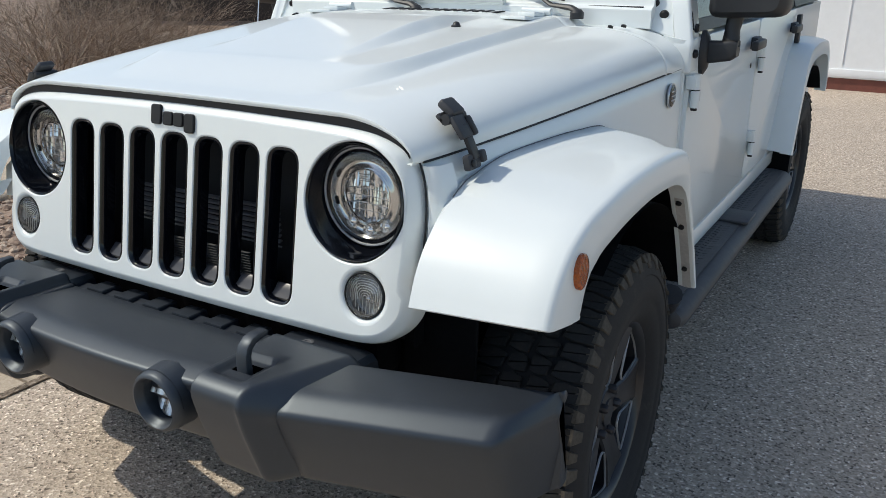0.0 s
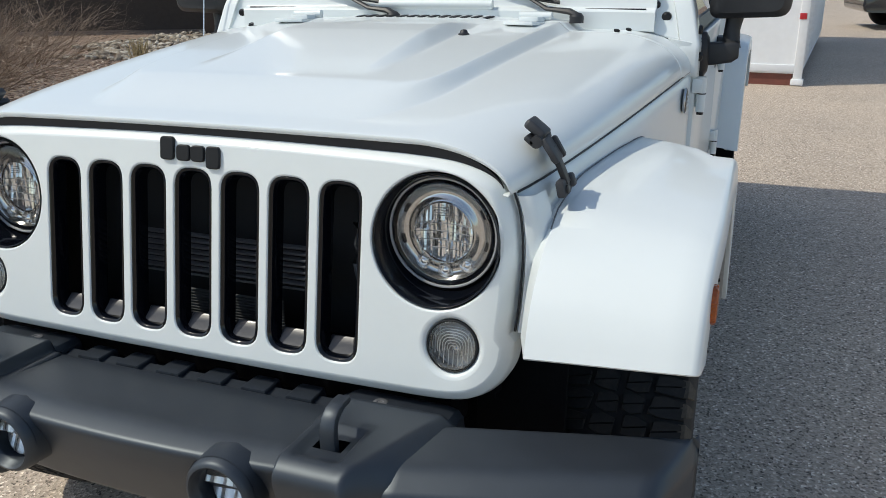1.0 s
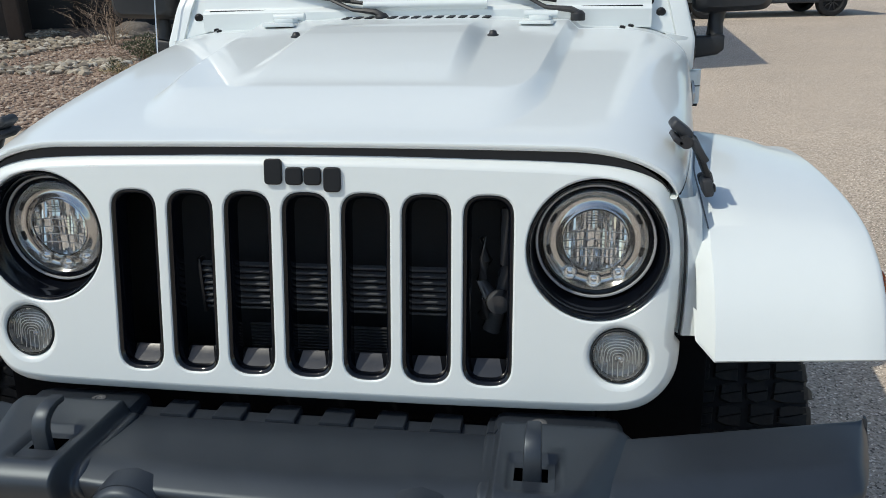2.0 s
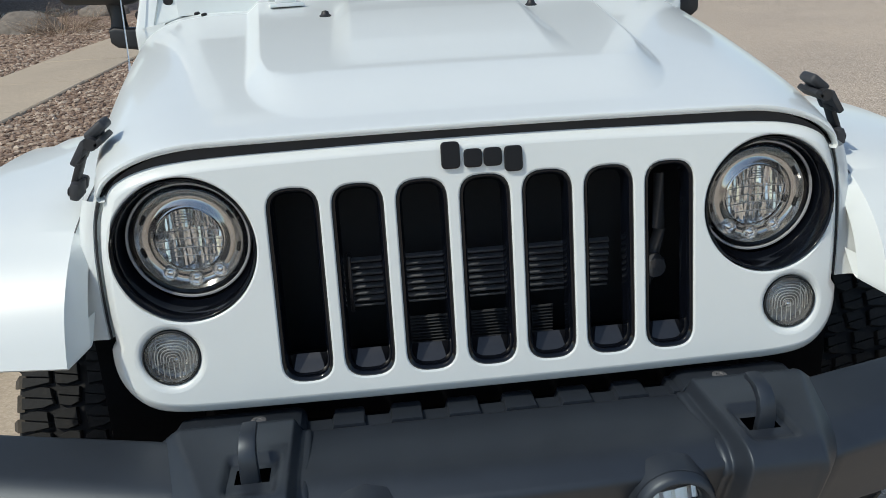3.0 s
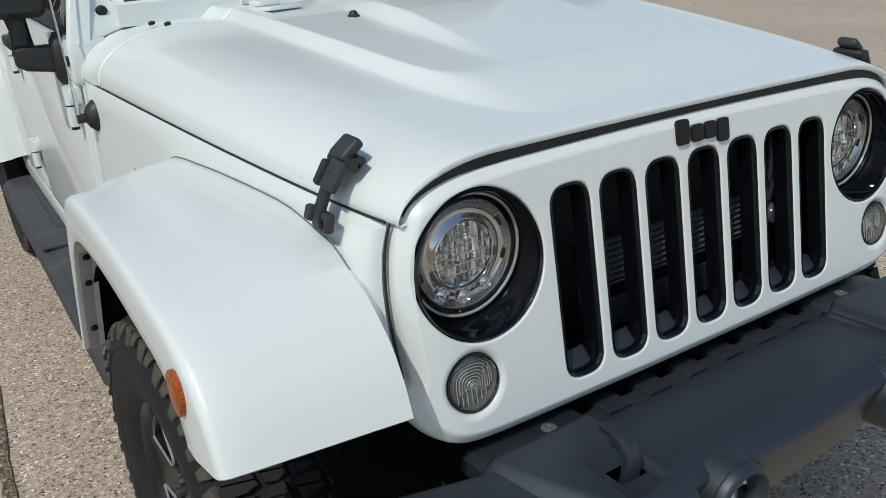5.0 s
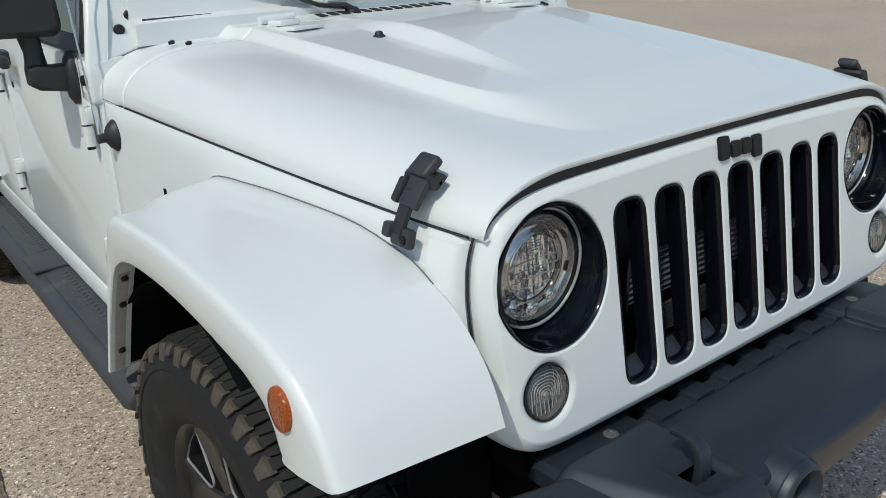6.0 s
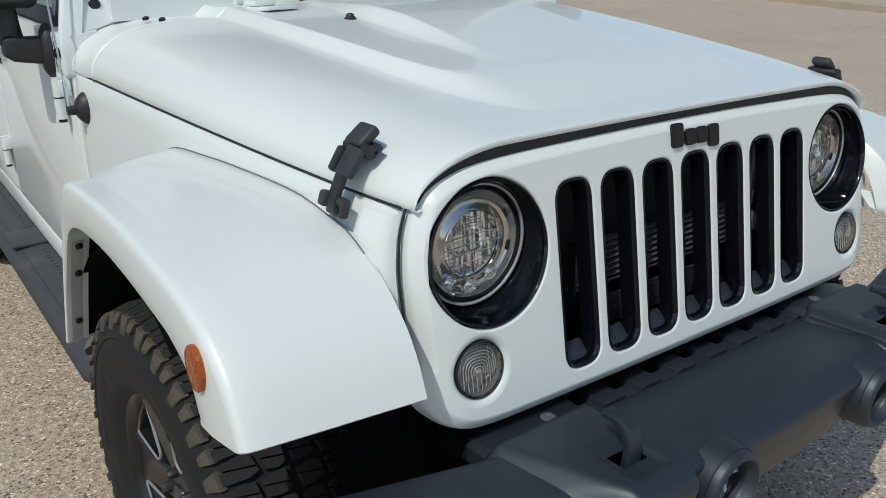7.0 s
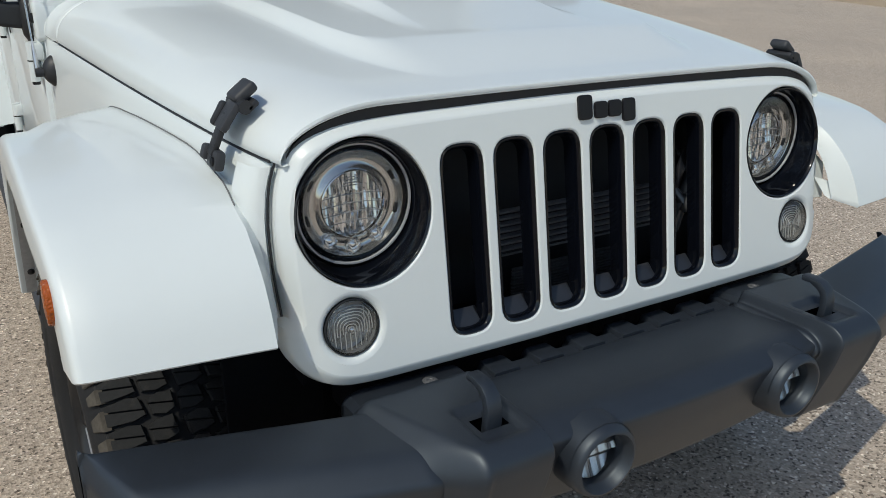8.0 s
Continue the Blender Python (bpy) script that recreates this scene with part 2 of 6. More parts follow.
def round_poly(pts, r, n=4):
    """Corners of a closed polygon (2D) rounded by r (a number, or one for each corner)."""
    out, k = [], len(pts)
    for i, p in enumerate(pts):
        p = Vector(p)
        a, b = Vector(pts[i - 1]) - p, Vector(pts[(i + 1) % k]) - p
        rr = min(r[i] if isinstance(r, (list, tuple)) else r, a.length * 0.49, b.length * 0.49)
        a, b = p + a.normalized() * rr, p + b.normalized() * rr
        for s in range(n + 1):
            t = s / n
            out.append(a * (1 - t) ** 2 + p * 2 * t * (1 - t) + b * t * t)
    return out


def rbox(bm, size, r, m=None, seg=2):
    """A box with rounded edges, at the pose m."""
    made = bmesh.ops.create_cube(bm, size=1.0, matrix=Matrix.Diagonal((*size, 1)))
    edges = list({e for v in made["verts"] for e in v.link_edges})
    res = bmesh.ops.bevel(bm, geom=edges, offset=r, segments=seg, affect="EDGES", profile=0.5)
    vs = {v for f in res["faces"] for v in f.verts} | {v for v in made["verts"] if v.is_valid}
    bmesh.ops.transform(bm, matrix=m or Matrix(), verts=list(vs))
    return bm


def lathe(bm, prof, m, n=32, cap0=False, cap1=False):
    """Profile of (radius, height) turned about the local z axis of the pose m."""
    rows = []
    for r, h in prof:
        rows.append([m @ Vector((r * math.cos(2 * math.pi * i / n), r * math.sin(2 * math.pi * i / n), h)) for i in range(n)])
    v = loft(bm, rows, True)
    if cap0:
        bm.faces.new(v[0])
    if cap1:
        bm.faces.new(v[-1])


def tube(bm, pts, r, n=8, flat=1.0, up=(0, 0, 1)):
    """A rod along pts; r may be one radius or one for each point; flat squeezes it along the bend's normal."""
    pts = [Vector(p) for p in pts]
    rings = []
    for i, p in enumerate(pts):
        d = (pts[min(i + 1, len(pts) - 1)] - pts[max(i - 1, 0)]).normalized()
        s = d.cross(Vector(up))
        s = s.normalized() if s.length > 1e-4 else d.orthogonal().normalized()
        u = s.cross(d)
        rr = r[i] if isinstance(r, (list, tuple)) else r
        rings.append([p + s * rr * math.cos(2 * math.pi * k / n) + u * rr * flat * math.sin(2 * math.pi * k / n) for k in range(n)])
    loft(bm, rings, True, True)


def plate(bm, poly, place, thick, r=0.004, seg=2):
    """A flat panel: 2D polygon, placed by place(a, b, depth), with a rounded front edge."""
    n = len(poly)
    c = sum((Vector(p) for p in poly), Vector((0, 0))) / n
    rings = []
    for s in range(seg + 1):
        a = math.pi / 2 * s / seg
        inset, d = r * (1 - math.cos(a)), r * (1 - math.sin(a))
        ring = []
        for i, p in enumerate(poly):
            p = Vector(p)
            e = (Vector(poly[(i + 1) % n]) - Vector(poly[i - 1]))
            nrm = Vector((e.y, -e.x)).normalized() if e.length > 1e-9 else Vector((0, 0))
            if (p - c).dot(nrm) < 0 and False:
                nrm = -nrm
            ring.append((p, nrm, inset, d))
        rings.append(ring)
    area = sum(poly[i - 1][0] * poly[i][1] - poly[i][0] * poly[i - 1][1] for i in range(n))
    sg = 1 if area > 0 else -1
    rows = [[place(*p, thick) for p in poly]]
    for ring in rings:
        rows.append([place(*(p - nrm * sg * inset), d) for p, nrm, inset, d in ring])
    v = loft(bm, rows, True)
    bm.faces.new(v[0])
    bm.faces.new(v[-1])


def flipped(bm, sx):
    if sx < 0:
        bmesh.ops.scale(bm, vec=(-1, 1, 1), verts=bm.verts)
    return bm


def mesh_of(name, bm, material, angle=38):
    bmesh.ops.recalc_face_normals(bm, faces=bm.faces)
    if bm.calc_volume(signed=True) < 0 and not any(e.is_boundary for e in bm.edges):
        bmesh.ops.reverse_faces(bm, faces=bm.faces)
    me = bpy.data.meshes.new(name)
    bm.to_mesh(me)
    bm.free()
    me.materials.append(material)
    me.shade_smooth()
    for p in me.polygons:
        if len(p.vertices) > 4:
            p.use_smooth = False
    me.set_sharp_from_angle(angle=radians(angle))
    return me


def part(name, bm, material, parent, label="", angle=38):
    """One mesh object under a thing or a part."""
    ob = new(name, mesh_of(name, bm, material, angle))
    ob.parent = parent
    if parent:
        ob.matrix_parent_inverse = parent.matrix_world.inverted()
    return tagged(ob, label)


def thing(name, label, category, group="", at=(0, 0, 0)):
    ob = new(name)
    ob.empty_display_size = 0.2
    ob.matrix_world = Matrix.Translation(at)
    return tagged(ob, label, category, group)


def solid(name, bm, material, label, category="", group="", kind="", angle=38):
    """A thing or piece of the setting that is one mesh."""
    ob = new(name, mesh_of(name, bm, material, angle))
    return tagged(ob, label, category, group, kind)


def slab(bm, x0, x1, y0, y1, z0, z1):
    bmesh.ops.create_cube(bm, size=1.0, matrix=Matrix.Translation(((x0 + x1) / 2, (y0 + y1) / 2, (z0 + z1) / 2)) @ Matrix.Diagonal((x1 - x0, y1 - y0, z1 - z0, 1)))

# ---- ground ----
def drift(y):
    """The kerb line drifts towards the road as it runs back, and bends further on."""
    return 0.052 * y + 0.006 * max(0.0, min(y, 20.0) - 5.0) ** 2


def strip(bm, x0, x1, y0, y1, z0, z1, step=2.0):
    """A long slab along the kerb line, its top at z1."""
    n = max(1, int((y1 - y0) / step))
    rings = []
    for i in range(n + 1):
        y = lerp(y0, y1, i / n)
        s = drift(y)
        rings.append([(x0 + s, y, z0), (x1 + s, y, z0), (x1 + s, y, z1), (x0 + s, y, z1)])
    loft(bm, rings, True, True)


bm = bmesh.new()
slab(bm, -600, 600, -600, 600, -0.30, -0.06)
solid("ground", bm, soil, "flat tan desert ground reaching the horizon", kind="structure")
bm = bmesh.new()
rings = [[(-1.21 + drift(y), y, -0.2), (16.0 + 0.30 * (y - 8), y, -0.2), (16.0 + 0.30 * (y - 8), y, 0.0), (-1.21 + drift(y), y, 0.0)] for y in [-40, 0, 5] + list(range(6, 40)) + [80]]
loft(bm, rings, True, True)
solid("road", bm, asphalt, "sun-bleached tan grey asphalt road surface", kind="structure")
bm = bmesh.new()
strip(bm, -1.242, -1.206, -30, 60, -0.1, 0.007, 0.06)
for v in bm.verts:
    v.co.x += 0.009 * noise.fractal((v.co.x * 30, v.co.y * 9, 0), 1.0, 2.0, 4)
solid("gutter_joint", bm, gutter_dirt, "dirt and grit along the gutter edge", kind="structure")
bm = bmesh.new()
rings = [[(17.6 + 0.30 * (y - 8) + dx, y, z) for dx, z in ((-1.6, -0.1), (-1.6, 0.13), (-1.45, 0.14), (-1.44, 0.12), (60, 0.12), (60, -0.1))] for y in (-40, 0, 20, 80)]
loft(bm, rings, True, True)
solid("far_verge", bm, concrete, "pale tan gravel verge behind the far kerb", kind="structure")


def joined_strip(name, x0, x1, z1, piece, label):
    """Concrete poured in lengths, each a slab of its own with a tooled joint."""
    root = tagged(new(name), label, kind="structure")
    y = -6.0
    k = 0
    while y < 42:
        ln_ = piece * (0.96 + 0.08 * random.random())
        bm = bmesh.new()
        y1 = y + ln_ - 0.012
        rings = []
        for yy, ins in ((y, 0.006), (y + 0.006, 0.0), (y1 - 0.006, 0.0), (y1, 0.006)):
            s = drift(yy)
            zz = z1 - ins
            rings.append([(x0 + s, yy, -0.1), (x1 + s, yy, -0.1), (x1 + s, yy, zz - 0.012), (x1 + s - 0.012, yy, zz), (x0 + s + 0.012, yy, zz), (x0 + s, yy, zz - 0.012)])
        loft(bm, rings, True, True)
        ob = part("slab", bm, concrete, root)
        ob.location.z += random.uniform(-0.002, 0.002)
        y += ln_
        k += 1
    return root


joined_strip("gutter", -1.722, -1.21, 0.004, 1.55, "tan weathered concrete gutter pan with joints")
joined_strip("kerb", -1.88, -1.724, 0.158, 1.6, "tan concrete kerb with a rounded edge")
joined_strip("sidewalk", -4.35, -3.28, 0.135, 1.5, "tan concrete sidewalk slabs")
bm = bmesh.new()
strip(bm, -3.29, -1.87, -30, 60, -0.1, 0.105, 1.0)
solid("gravel_bed", bm, soil, "brown soil under the gravel between kerb and sidewalk", kind="structure")
bm = bmesh.new()
strip(bm, -60, -4.34, -30, 60, -0.1, 0.105, 2.0)
solid("planting_bed", bm, soil, "brown soil of the landscaped bed behind the sidewalk", kind="structure")

# ---- the white off-road car ----
car = thing("off_road_car", "white four-door off-road car with black bumper, parked by the kerb", "car", at=(0, 1.9, 0))
AXLE_F, AXLE_R, TYRE_R = 0.460, 3.320, 0.403


def lean(z):
    """How far the grille's face lies from the hood's front corner line."""
    return -0.018 - 0.178 * (1.085 - z)


def half_width(y):
    return 0.599 + 0.155 * (max(0.0, min(y, 1.2)) / 1.03) ** 0.74


def hood_edge(y):
    y = min(y, 1.2)
    return 1.082 + 0.0585 * y - 0.0045 * y * y


def hood_top(y):
    return 1.163 + 0.115 * y - 0.027 * y * y


def crease(a, b, x):
    """A straight ramp from 0 at a to 1 at b, its ends only slightly rounded."""
    t = min(1.0, max(0.0, (x - a) / (b - a)))
    return 0.62 * t + 0.38 * t * t * (3 - 2 * t)


def plateau_foot(y):
    return 0.390 + 0.09 * (y - 0.27)


def dome(x, y):
    """The raised panels of the hood: a broad plateau, widening to the rear, and the scoop on it."""
    ax = abs(x)
    e = plateau_foot(y)
    ws, wf, R = 0.032 + 0.018 * smooth(0.40, 0.20, y), 0.185, 0.060
    px, py = max(0.0, ax - (e - ws - R)) / (ws + R), max(0.0, 0.062 + wf + R - y) / (wf + R)
    rho = math.hypot(px, py)
    k = (px * px * R / (R + ws) + py * py * R / (R + wf)) / max(1e-9, rho * rho)
    low = 0.024 * crease(0.0, 1.0, (1 - rho) / (1 - k))
    high = 0.028 * crease(0.232, 0.190, ax) * crease(0.275, 0.640, y) * (1 - 0.85 * smooth(0.72, 1.02, y))
    return low + high


def hood_z(x, y):
    w, a = half_width(y), lerp(0.17, 0.22, min(1, max(0, y)))
    p = lerp(2.00, 2.25, smooth(-0.05, 0.26, y))
    ax = min(abs(x), w)
    top = hood_top(y)
    flat = w - a
    crown = 0.006 * (ax / w) ** 2
    if ax <= flat:
        return top - crown + dome(x, y)
    t = (ax - flat) / a
    zs = top - 0.006
    return top - crown - (zs - hood_edge(y)) * (1 - max(0.0, 1 - t ** p) ** (1 / p)) + dome(x, y)


def hood_columns(y):
    """Distances from the middle line, dense along the creases and the rounded flank."""
    w, e = half_width(y), plateau_foot(y)
    a = lerp(0.17, 0.22, min(1, max(0, y)))
    keys = [(0.0, 6), (0.182, 14), (0.238, 6), (e - 0.054, 14), (e - 0.028, 8), (e + 0.004, 6), (max(e + 0.02, w - a), 34)]
    out = []
    for (k0, n), k1 in zip(keys, [k for k, _ in keys[1:]] + [w]):
        last = k1 == w
        for i in range(n):
            t = i / n
            out.append(lerp(k0, k1, 1 - (1 - t) ** 1.7 if last else t))
    return out + [w]


def hood_rows(ys):
    rows = []
    for y in ys:
        xs = hood_columns(y)
        rows.append([Vector((x, y, hood_z(abs(x), y))) for x in [-x for x in reversed(xs[1:])] + xs])
    return rows


def panel_with_lip(bm, rows, drop=0.012, tuck=0.012):
    """A sheet whose outline turns down and in, so that it has an edge with thickness."""
    cx = [[p.copy() for p in r] for r in rows]
    for r in cx:
        a, b = r[0], r[-1]
        r.insert(0, a + Vector((0.003, 0, -0.005)))
        r.insert(0, a + Vector((tuck, 0, -drop * 0.3)))
        r.append(b + Vector((-0.003, 0, -0.005)))
        r.append(b + Vector((-tuck, 0, -drop * 0.3)))
    loft(bm, cx)


bm = bmesh.new()
ys = [1.02 * i / 140 for i in range(141)]
rows = hood_rows(ys)
front = []
for dy, dz in ((0.012, -0.012), (0.002, -0.0125), (-0.004, -0.0105), (-0.0065, -0.006), (-0.005, -0.0015)):
    front.append([p + Vector((0, dy, dz * min(1.0, 0.25 + (p.z - hood_edge(0.0)) / 0.02))) for p in rows[0]])
back = [[p + Vector((0, 0.004, -0.004)) for p in rows[-1]], [p + Vector((0, 0.003, -0.02)) for p in rows[-1]]]
panel_with_lip(bm, front + rows + back)
hood = part("hood", bm, paint, car, "white painted hood with a raised centre scoop", 50)

bm = bmesh.new()
rows = hood_rows([1.027, 1.029, 1.034, 1.06, 1.10, 1.14, 1.165])
for i, r in enumerate(rows):
    for p in r:
        p.z += (-0.012 if i == 0 else -0.003 if i == 1 else 0.0) - 0.005 * smooth(0.30, 0.24, abs(p.x)) * smooth(1.03, 1.05, p.y) - 0.010 * smooth(0.24, 0.30, abs(p.x)) * smooth(1.03, 1.1, p.y)
panel_with_lip(bm, rows)
cowl = part("cowl", bm, paint, car, "white cowl panel with vent slots", 50)
bm = bmesh.new()
for i in range(13):
    x = -0.20 + 0.0335 * i
    rbox(bm, (0.0195, 0.050, 0.006), 0.002, pose(x, 1.097, hood_z(x, 1.097) - 0.0055, 2, 0, -6), 1)
part("cowl_vent", bm, matte_black, cowl, "dark slots of the cowl vent")

# black gap seal under the hood's front edge and along the sides
bm = bmesh.new()
rings = []
for s in range(-40, 41):
    u = s / 40
    ax = half_width(0) * (1 - (1 - abs(u)) ** 1.5) - 0.004
    x = math.copysign(max(ax, 0), u)
    z = hood_z(abs(x), 0.0) - 0.010
    rings.append([(x * 0.985, 0.004, z - 0.002), (x * 0.985, 0.004, z - 0.028), (x * 0.97, 0.05, z - 0.028), (x * 0.97, 0.05, z - 0.006)])
loft(bm, rings, True, True)
part("hood_seal", bm, seal, car, "black rubber seal under the hood edge")

for sx in (-1, 1):
    # washer nozzle
    bm = bmesh.new()
    z = hood_z(0.247, 0.762)
    lathe(bm, [(0.0140, -0.004), (0.0140, 0.002), (0.010, 0.005), (0.008, 0.011), (0.003, 0.013)], pose(0.247, 0.762, z, -6, 0, 0), 16, True, True)
    part("washer_nozzle", flipped(bm, sx), trim_plastic, hood, "small black washer nozzle")
    # hood hinge with its bracket
    bm = bmesh.new()
    zz = hood_z(0.35, 0.955)
    rbox(bm, (0.085, 0.10, 0.010), 0.003, pose(0.350, 0.955, zz + 0.002, -5, 0, -8))
    rbox(bm, (0.055, 0.11, 0.014), 0.004, pose(0.355, 1.035, hood_z(0.355, 1.02) + 0.004, -4, 0, -4))
    tube(bm, [(0.31, 1.045, hood_z(0.355, 1.02) + 0.014), (0.40, 1.045, hood_z(0.355, 1.02) + 0.012)], 0.011, 12)
    part("hood_hinge", flipped(bm, sx), paint, car, "white painted hood hinge")
    for x, y in ((0.575, 1.06), (0.60, 1.10)):
        bm = bmesh.new()
        lathe(bm, [(0.008, -0.003), (0.008, 0.003), (0.003, 0.005)], pose(x, y, hood_z(x, y), 0, 12), 10, True, True)
        part("cowl_plug", flipped(bm, sx), bolt_mat, cowl, "small black plug")

# ---- grille ----
TOP = [(0.0, 1.1425), (0.15, 1.1415), (0.30, 1.1385), (0.40, 1.1360), (0.475, 1.1315), (0.520, 1.1245), (0.5575, 1.1120), (0.583, 1.095), (0.5985, 1.074), (0.610, 1.04), (0.6165, 0.99), (0.6175, 0.94), (0.616, 0.89), (0.613, 0.850), (0.612, 0.81), (0.603, 0.782), (0.583, 0.757), (0.551, 0.738), (0.50, 0.729), (0.40, 0.7265), (0.20, 0.7245)]


def rounded(pts, n=3):
    """More points on a smooth line through pts."""
    out = []
    k = len(pts)
    for i in range(k - 1):
        p0, p1, p2, p3 = (np.array(pts[max(0, min(k - 1, i + j))], float) for j in (-1, 0, 1, 2))
        for s in range(n):
            t = s / n
            q = 0.5 * (2 * p1 + (p2 - p0) * t + (2 * p0 - 5 * p1 + 4 * p2 - p3) * t * t + (3 * p1 - p0 - 3 * p2 + p3) * t ** 3)
            out.append((float(q[0]), float(q[1])))
    return out + [tuple(pts[-1])]


EDGE = [(x - 0.006 * smooth(0.575, 0.605, x) * smooth(0.838, 0.850, z) + 0.004 * smooth(0.846, 0.836, z) * smooth(0.50, 0.60, x), z) for x, z in rounded(TOP)]
outline = [Vector(p) for p in EDGE] + [Vector((0, 0.7242))] + [Vector((-x, z)) for x, z in reversed(EDGE[1:])]
outline = outline[::-1]


def circle(cx, cz, r, n):
    return [Vector((cx + r * math.cos(2 * math.pi * i / n), cz + r * math.sin(2 * math.pi * i / n))) for i in range(n)]


def slot_loop(cx, grow=0.0):
    w, z0, z1 = 0.0400 + grow, 0.768 - grow, 1.079 + grow
    return round_poly([(cx - w, z0), (cx + w, z0), (cx + w, z1), (cx - w, z1)], 0.034 + grow, 6)


def inset(loop, d):
    """A closed loop (counter-clockwise) moved inwards by d."""
    out, n = [], len(loop)
    area = sum(loop[i - 1].x * loop[i].y - loop[i].x * loop[i - 1].y for i in range(n))
    s = 1 if area > 0 else -1
    for i, p in enumerate(loop):
        e = (loop[(i + 1) % n] - loop[i - 1])
        nrm = Vector((-e.y, e.x)).normalized() * s
        out.append(p + nrm * d)
    return out


def sweep(x):
    """How far the grille's face curves back towards its ends."""
    return 3.0 * max(0.0, abs(x) - 0.535) ** 2


def on_face(p, back=0.0):
    z = p.y
    return Vector((p.x, lean(z) + sweep(p.x) + back * 0.984, z - back * 0.175))


SLOTS = [0.0002 + 0.1014 * k for k in range(-3, 4)]
bm = bmesh.new()
edges = []


def ring_edges(loop):
    vs = [bm.verts.new(on_face(p)) for p in loop]
    es = [bm.edges.new((vs[i - 1], vs[i])) for i in range(len(vs))]
    edges.extend(es)
    return vs


def skirt(bm, vs, loop, steps):
    """Bends the rim at vs inwards or outwards by steps of (inset, depth)."""
    prev = [bm.verts.new(v.co) for v in vs]
    for d, depth in steps:
        cur = [bm.verts.new(on_face(p, depth)) for p in inset(loop, d)]
        for i in range(len(cur)):
            bm.faces.new((prev[i - 1], prev[i], cur[i], cur[i - 1]))
        prev = cur


holes = [slot_loop(x, 0.0045) for x in SLOTS] + [circle(s * 0.4785, 0.9955, 0.1170, 56) for s in (-1, 1)] + [circle(s * 0.518, 0.826, 0.0575, 36) for s in (-1, 1)]
face_out = inset(outline, 0.020)
rim_vs = [(ring_edges(face_out), outline, [(0.0172, 0.0006), (0.0145, 0.0022), (0.0042, 0.0108), (0.0010, 0.0148), (0.0, 0.0195), (-0.003, 0.034), (-0.002, 0.055)])]
for h in holes:
    dish = len(h) == 36  # the signals sit in a soft dish
    rim_vs.append((ring_edges(h), h, [(0.004, 0.0006), (0.0075, 0.0026), (0.0110, 0.0066), (0.0132, 0.014)] if dish else [(0.0015, 0.0004), (0.0033, 0.0022), (0.0043, 0.006), (0.0045, 0.020)]))
bmesh.ops.triangle_fill(bm, use_beauty=True, use_dissolve=False, edges=edges)
for k in range(12):
    for s in (-1, 1):
        bmesh.ops.bisect_plane(bm, geom=bm.verts[:] + bm.edges[:] + bm.faces[:], plane_co=(s * (0.53 + 0.0065 * k), 0, 0), plane_no=(1, 0, 0))
old = {v for vs, _, _ in rim_vs for v in vs}
for v in bm.verts:
    if v not in old:
        v.co.y = lean(v.co.z) + sweep(v.co.x)
for vs, loop, steps in rim_vs:
    skirt(bm, vs, loop, steps)
grille = part("grille", bm, paint, car, "white painted grille with seven upright slots", 30)

for x in SLOTS:
    bm = bmesh.new()
    loop = slot_loop(x)
    rows = [[on_face(p, d) for p in inset(loop, i)] for i, d in ((-0.003, 0.010), (-0.0012, 0.0030), (0.0010, 0.0012), (0.0035, 0.0018), (0.0065, 0.0060), (0.0090, 0.016), (0.0095, 0.036))]
    loft(bm, rows, True)
    sl = part("slot_liner", bm, gloss_black, grille, "gloss black slot liner", 45)
    # sloping cup at the foot of the slot
    bm = bmesh.new()
    rows = []
    for d, z, wo, wi in ((0.010, 0.7700, 0.0300, 0.0255), (0.014, 0.7745, 0.0310, 0.0260), (0.024, 0.7880, 0.0310, 0.0225), (0.031, 0.7975, 0.0310, 0.0195), (0.034, 0.7995, 0.0310, 0.0190), (0.046, 0.7900, 0.0310, 0.0190)):
        rows.append([(x + u, lean(0.79) + d + dy, z - dz) for u, dy, dz in ((-wo, 0.010, 0.006), (-wi - 0.001, 0.001, 0.0006), (-wi, 0.0, 0.0), (wi, 0.0, 0.0), (wi + 0.001, 0.001, 0.0006), (wo, 0.010, 0.006))])
    loft(bm, rows)
    part("slot_foot", bm, slot_foot_black, sl, "polished black foot of the slot", 24)

# plain dark badge blocks above the slots
bm = bmesh.new()
for cx, cz, w, h in ((-0.0520, 1.1130, 0.030, 0.042), (-0.0165, 1.1065, 0.029, 0.029), (0.0150, 1.1065, 0.029, 0.029), (0.0480, 1.1015, 0.029, 0.040)):
    loop = round_poly([(cx - w / 2, cz - h / 2), (cx + w / 2, cz - h / 2), (cx + w / 2, cz + h / 2), (cx - w / 2, cz + h / 2)], 0.008, 4)
    plate(bm, loop, lambda a, b, d: on_face(Vector((a, b)), d - 0.006), 0.007, 0.002)
part("badge", bm, badge_black, grille, "black maker's badge as plain blocks", 18)


def lamp_pose(sx, cx, cz, depth, tilt=10.1):
    p = on_face(Vector((sx * cx, cz)), depth)
    return Matrix.Translation(p) @ Matrix.Rotation(radians(90 - tilt), 4, "X")


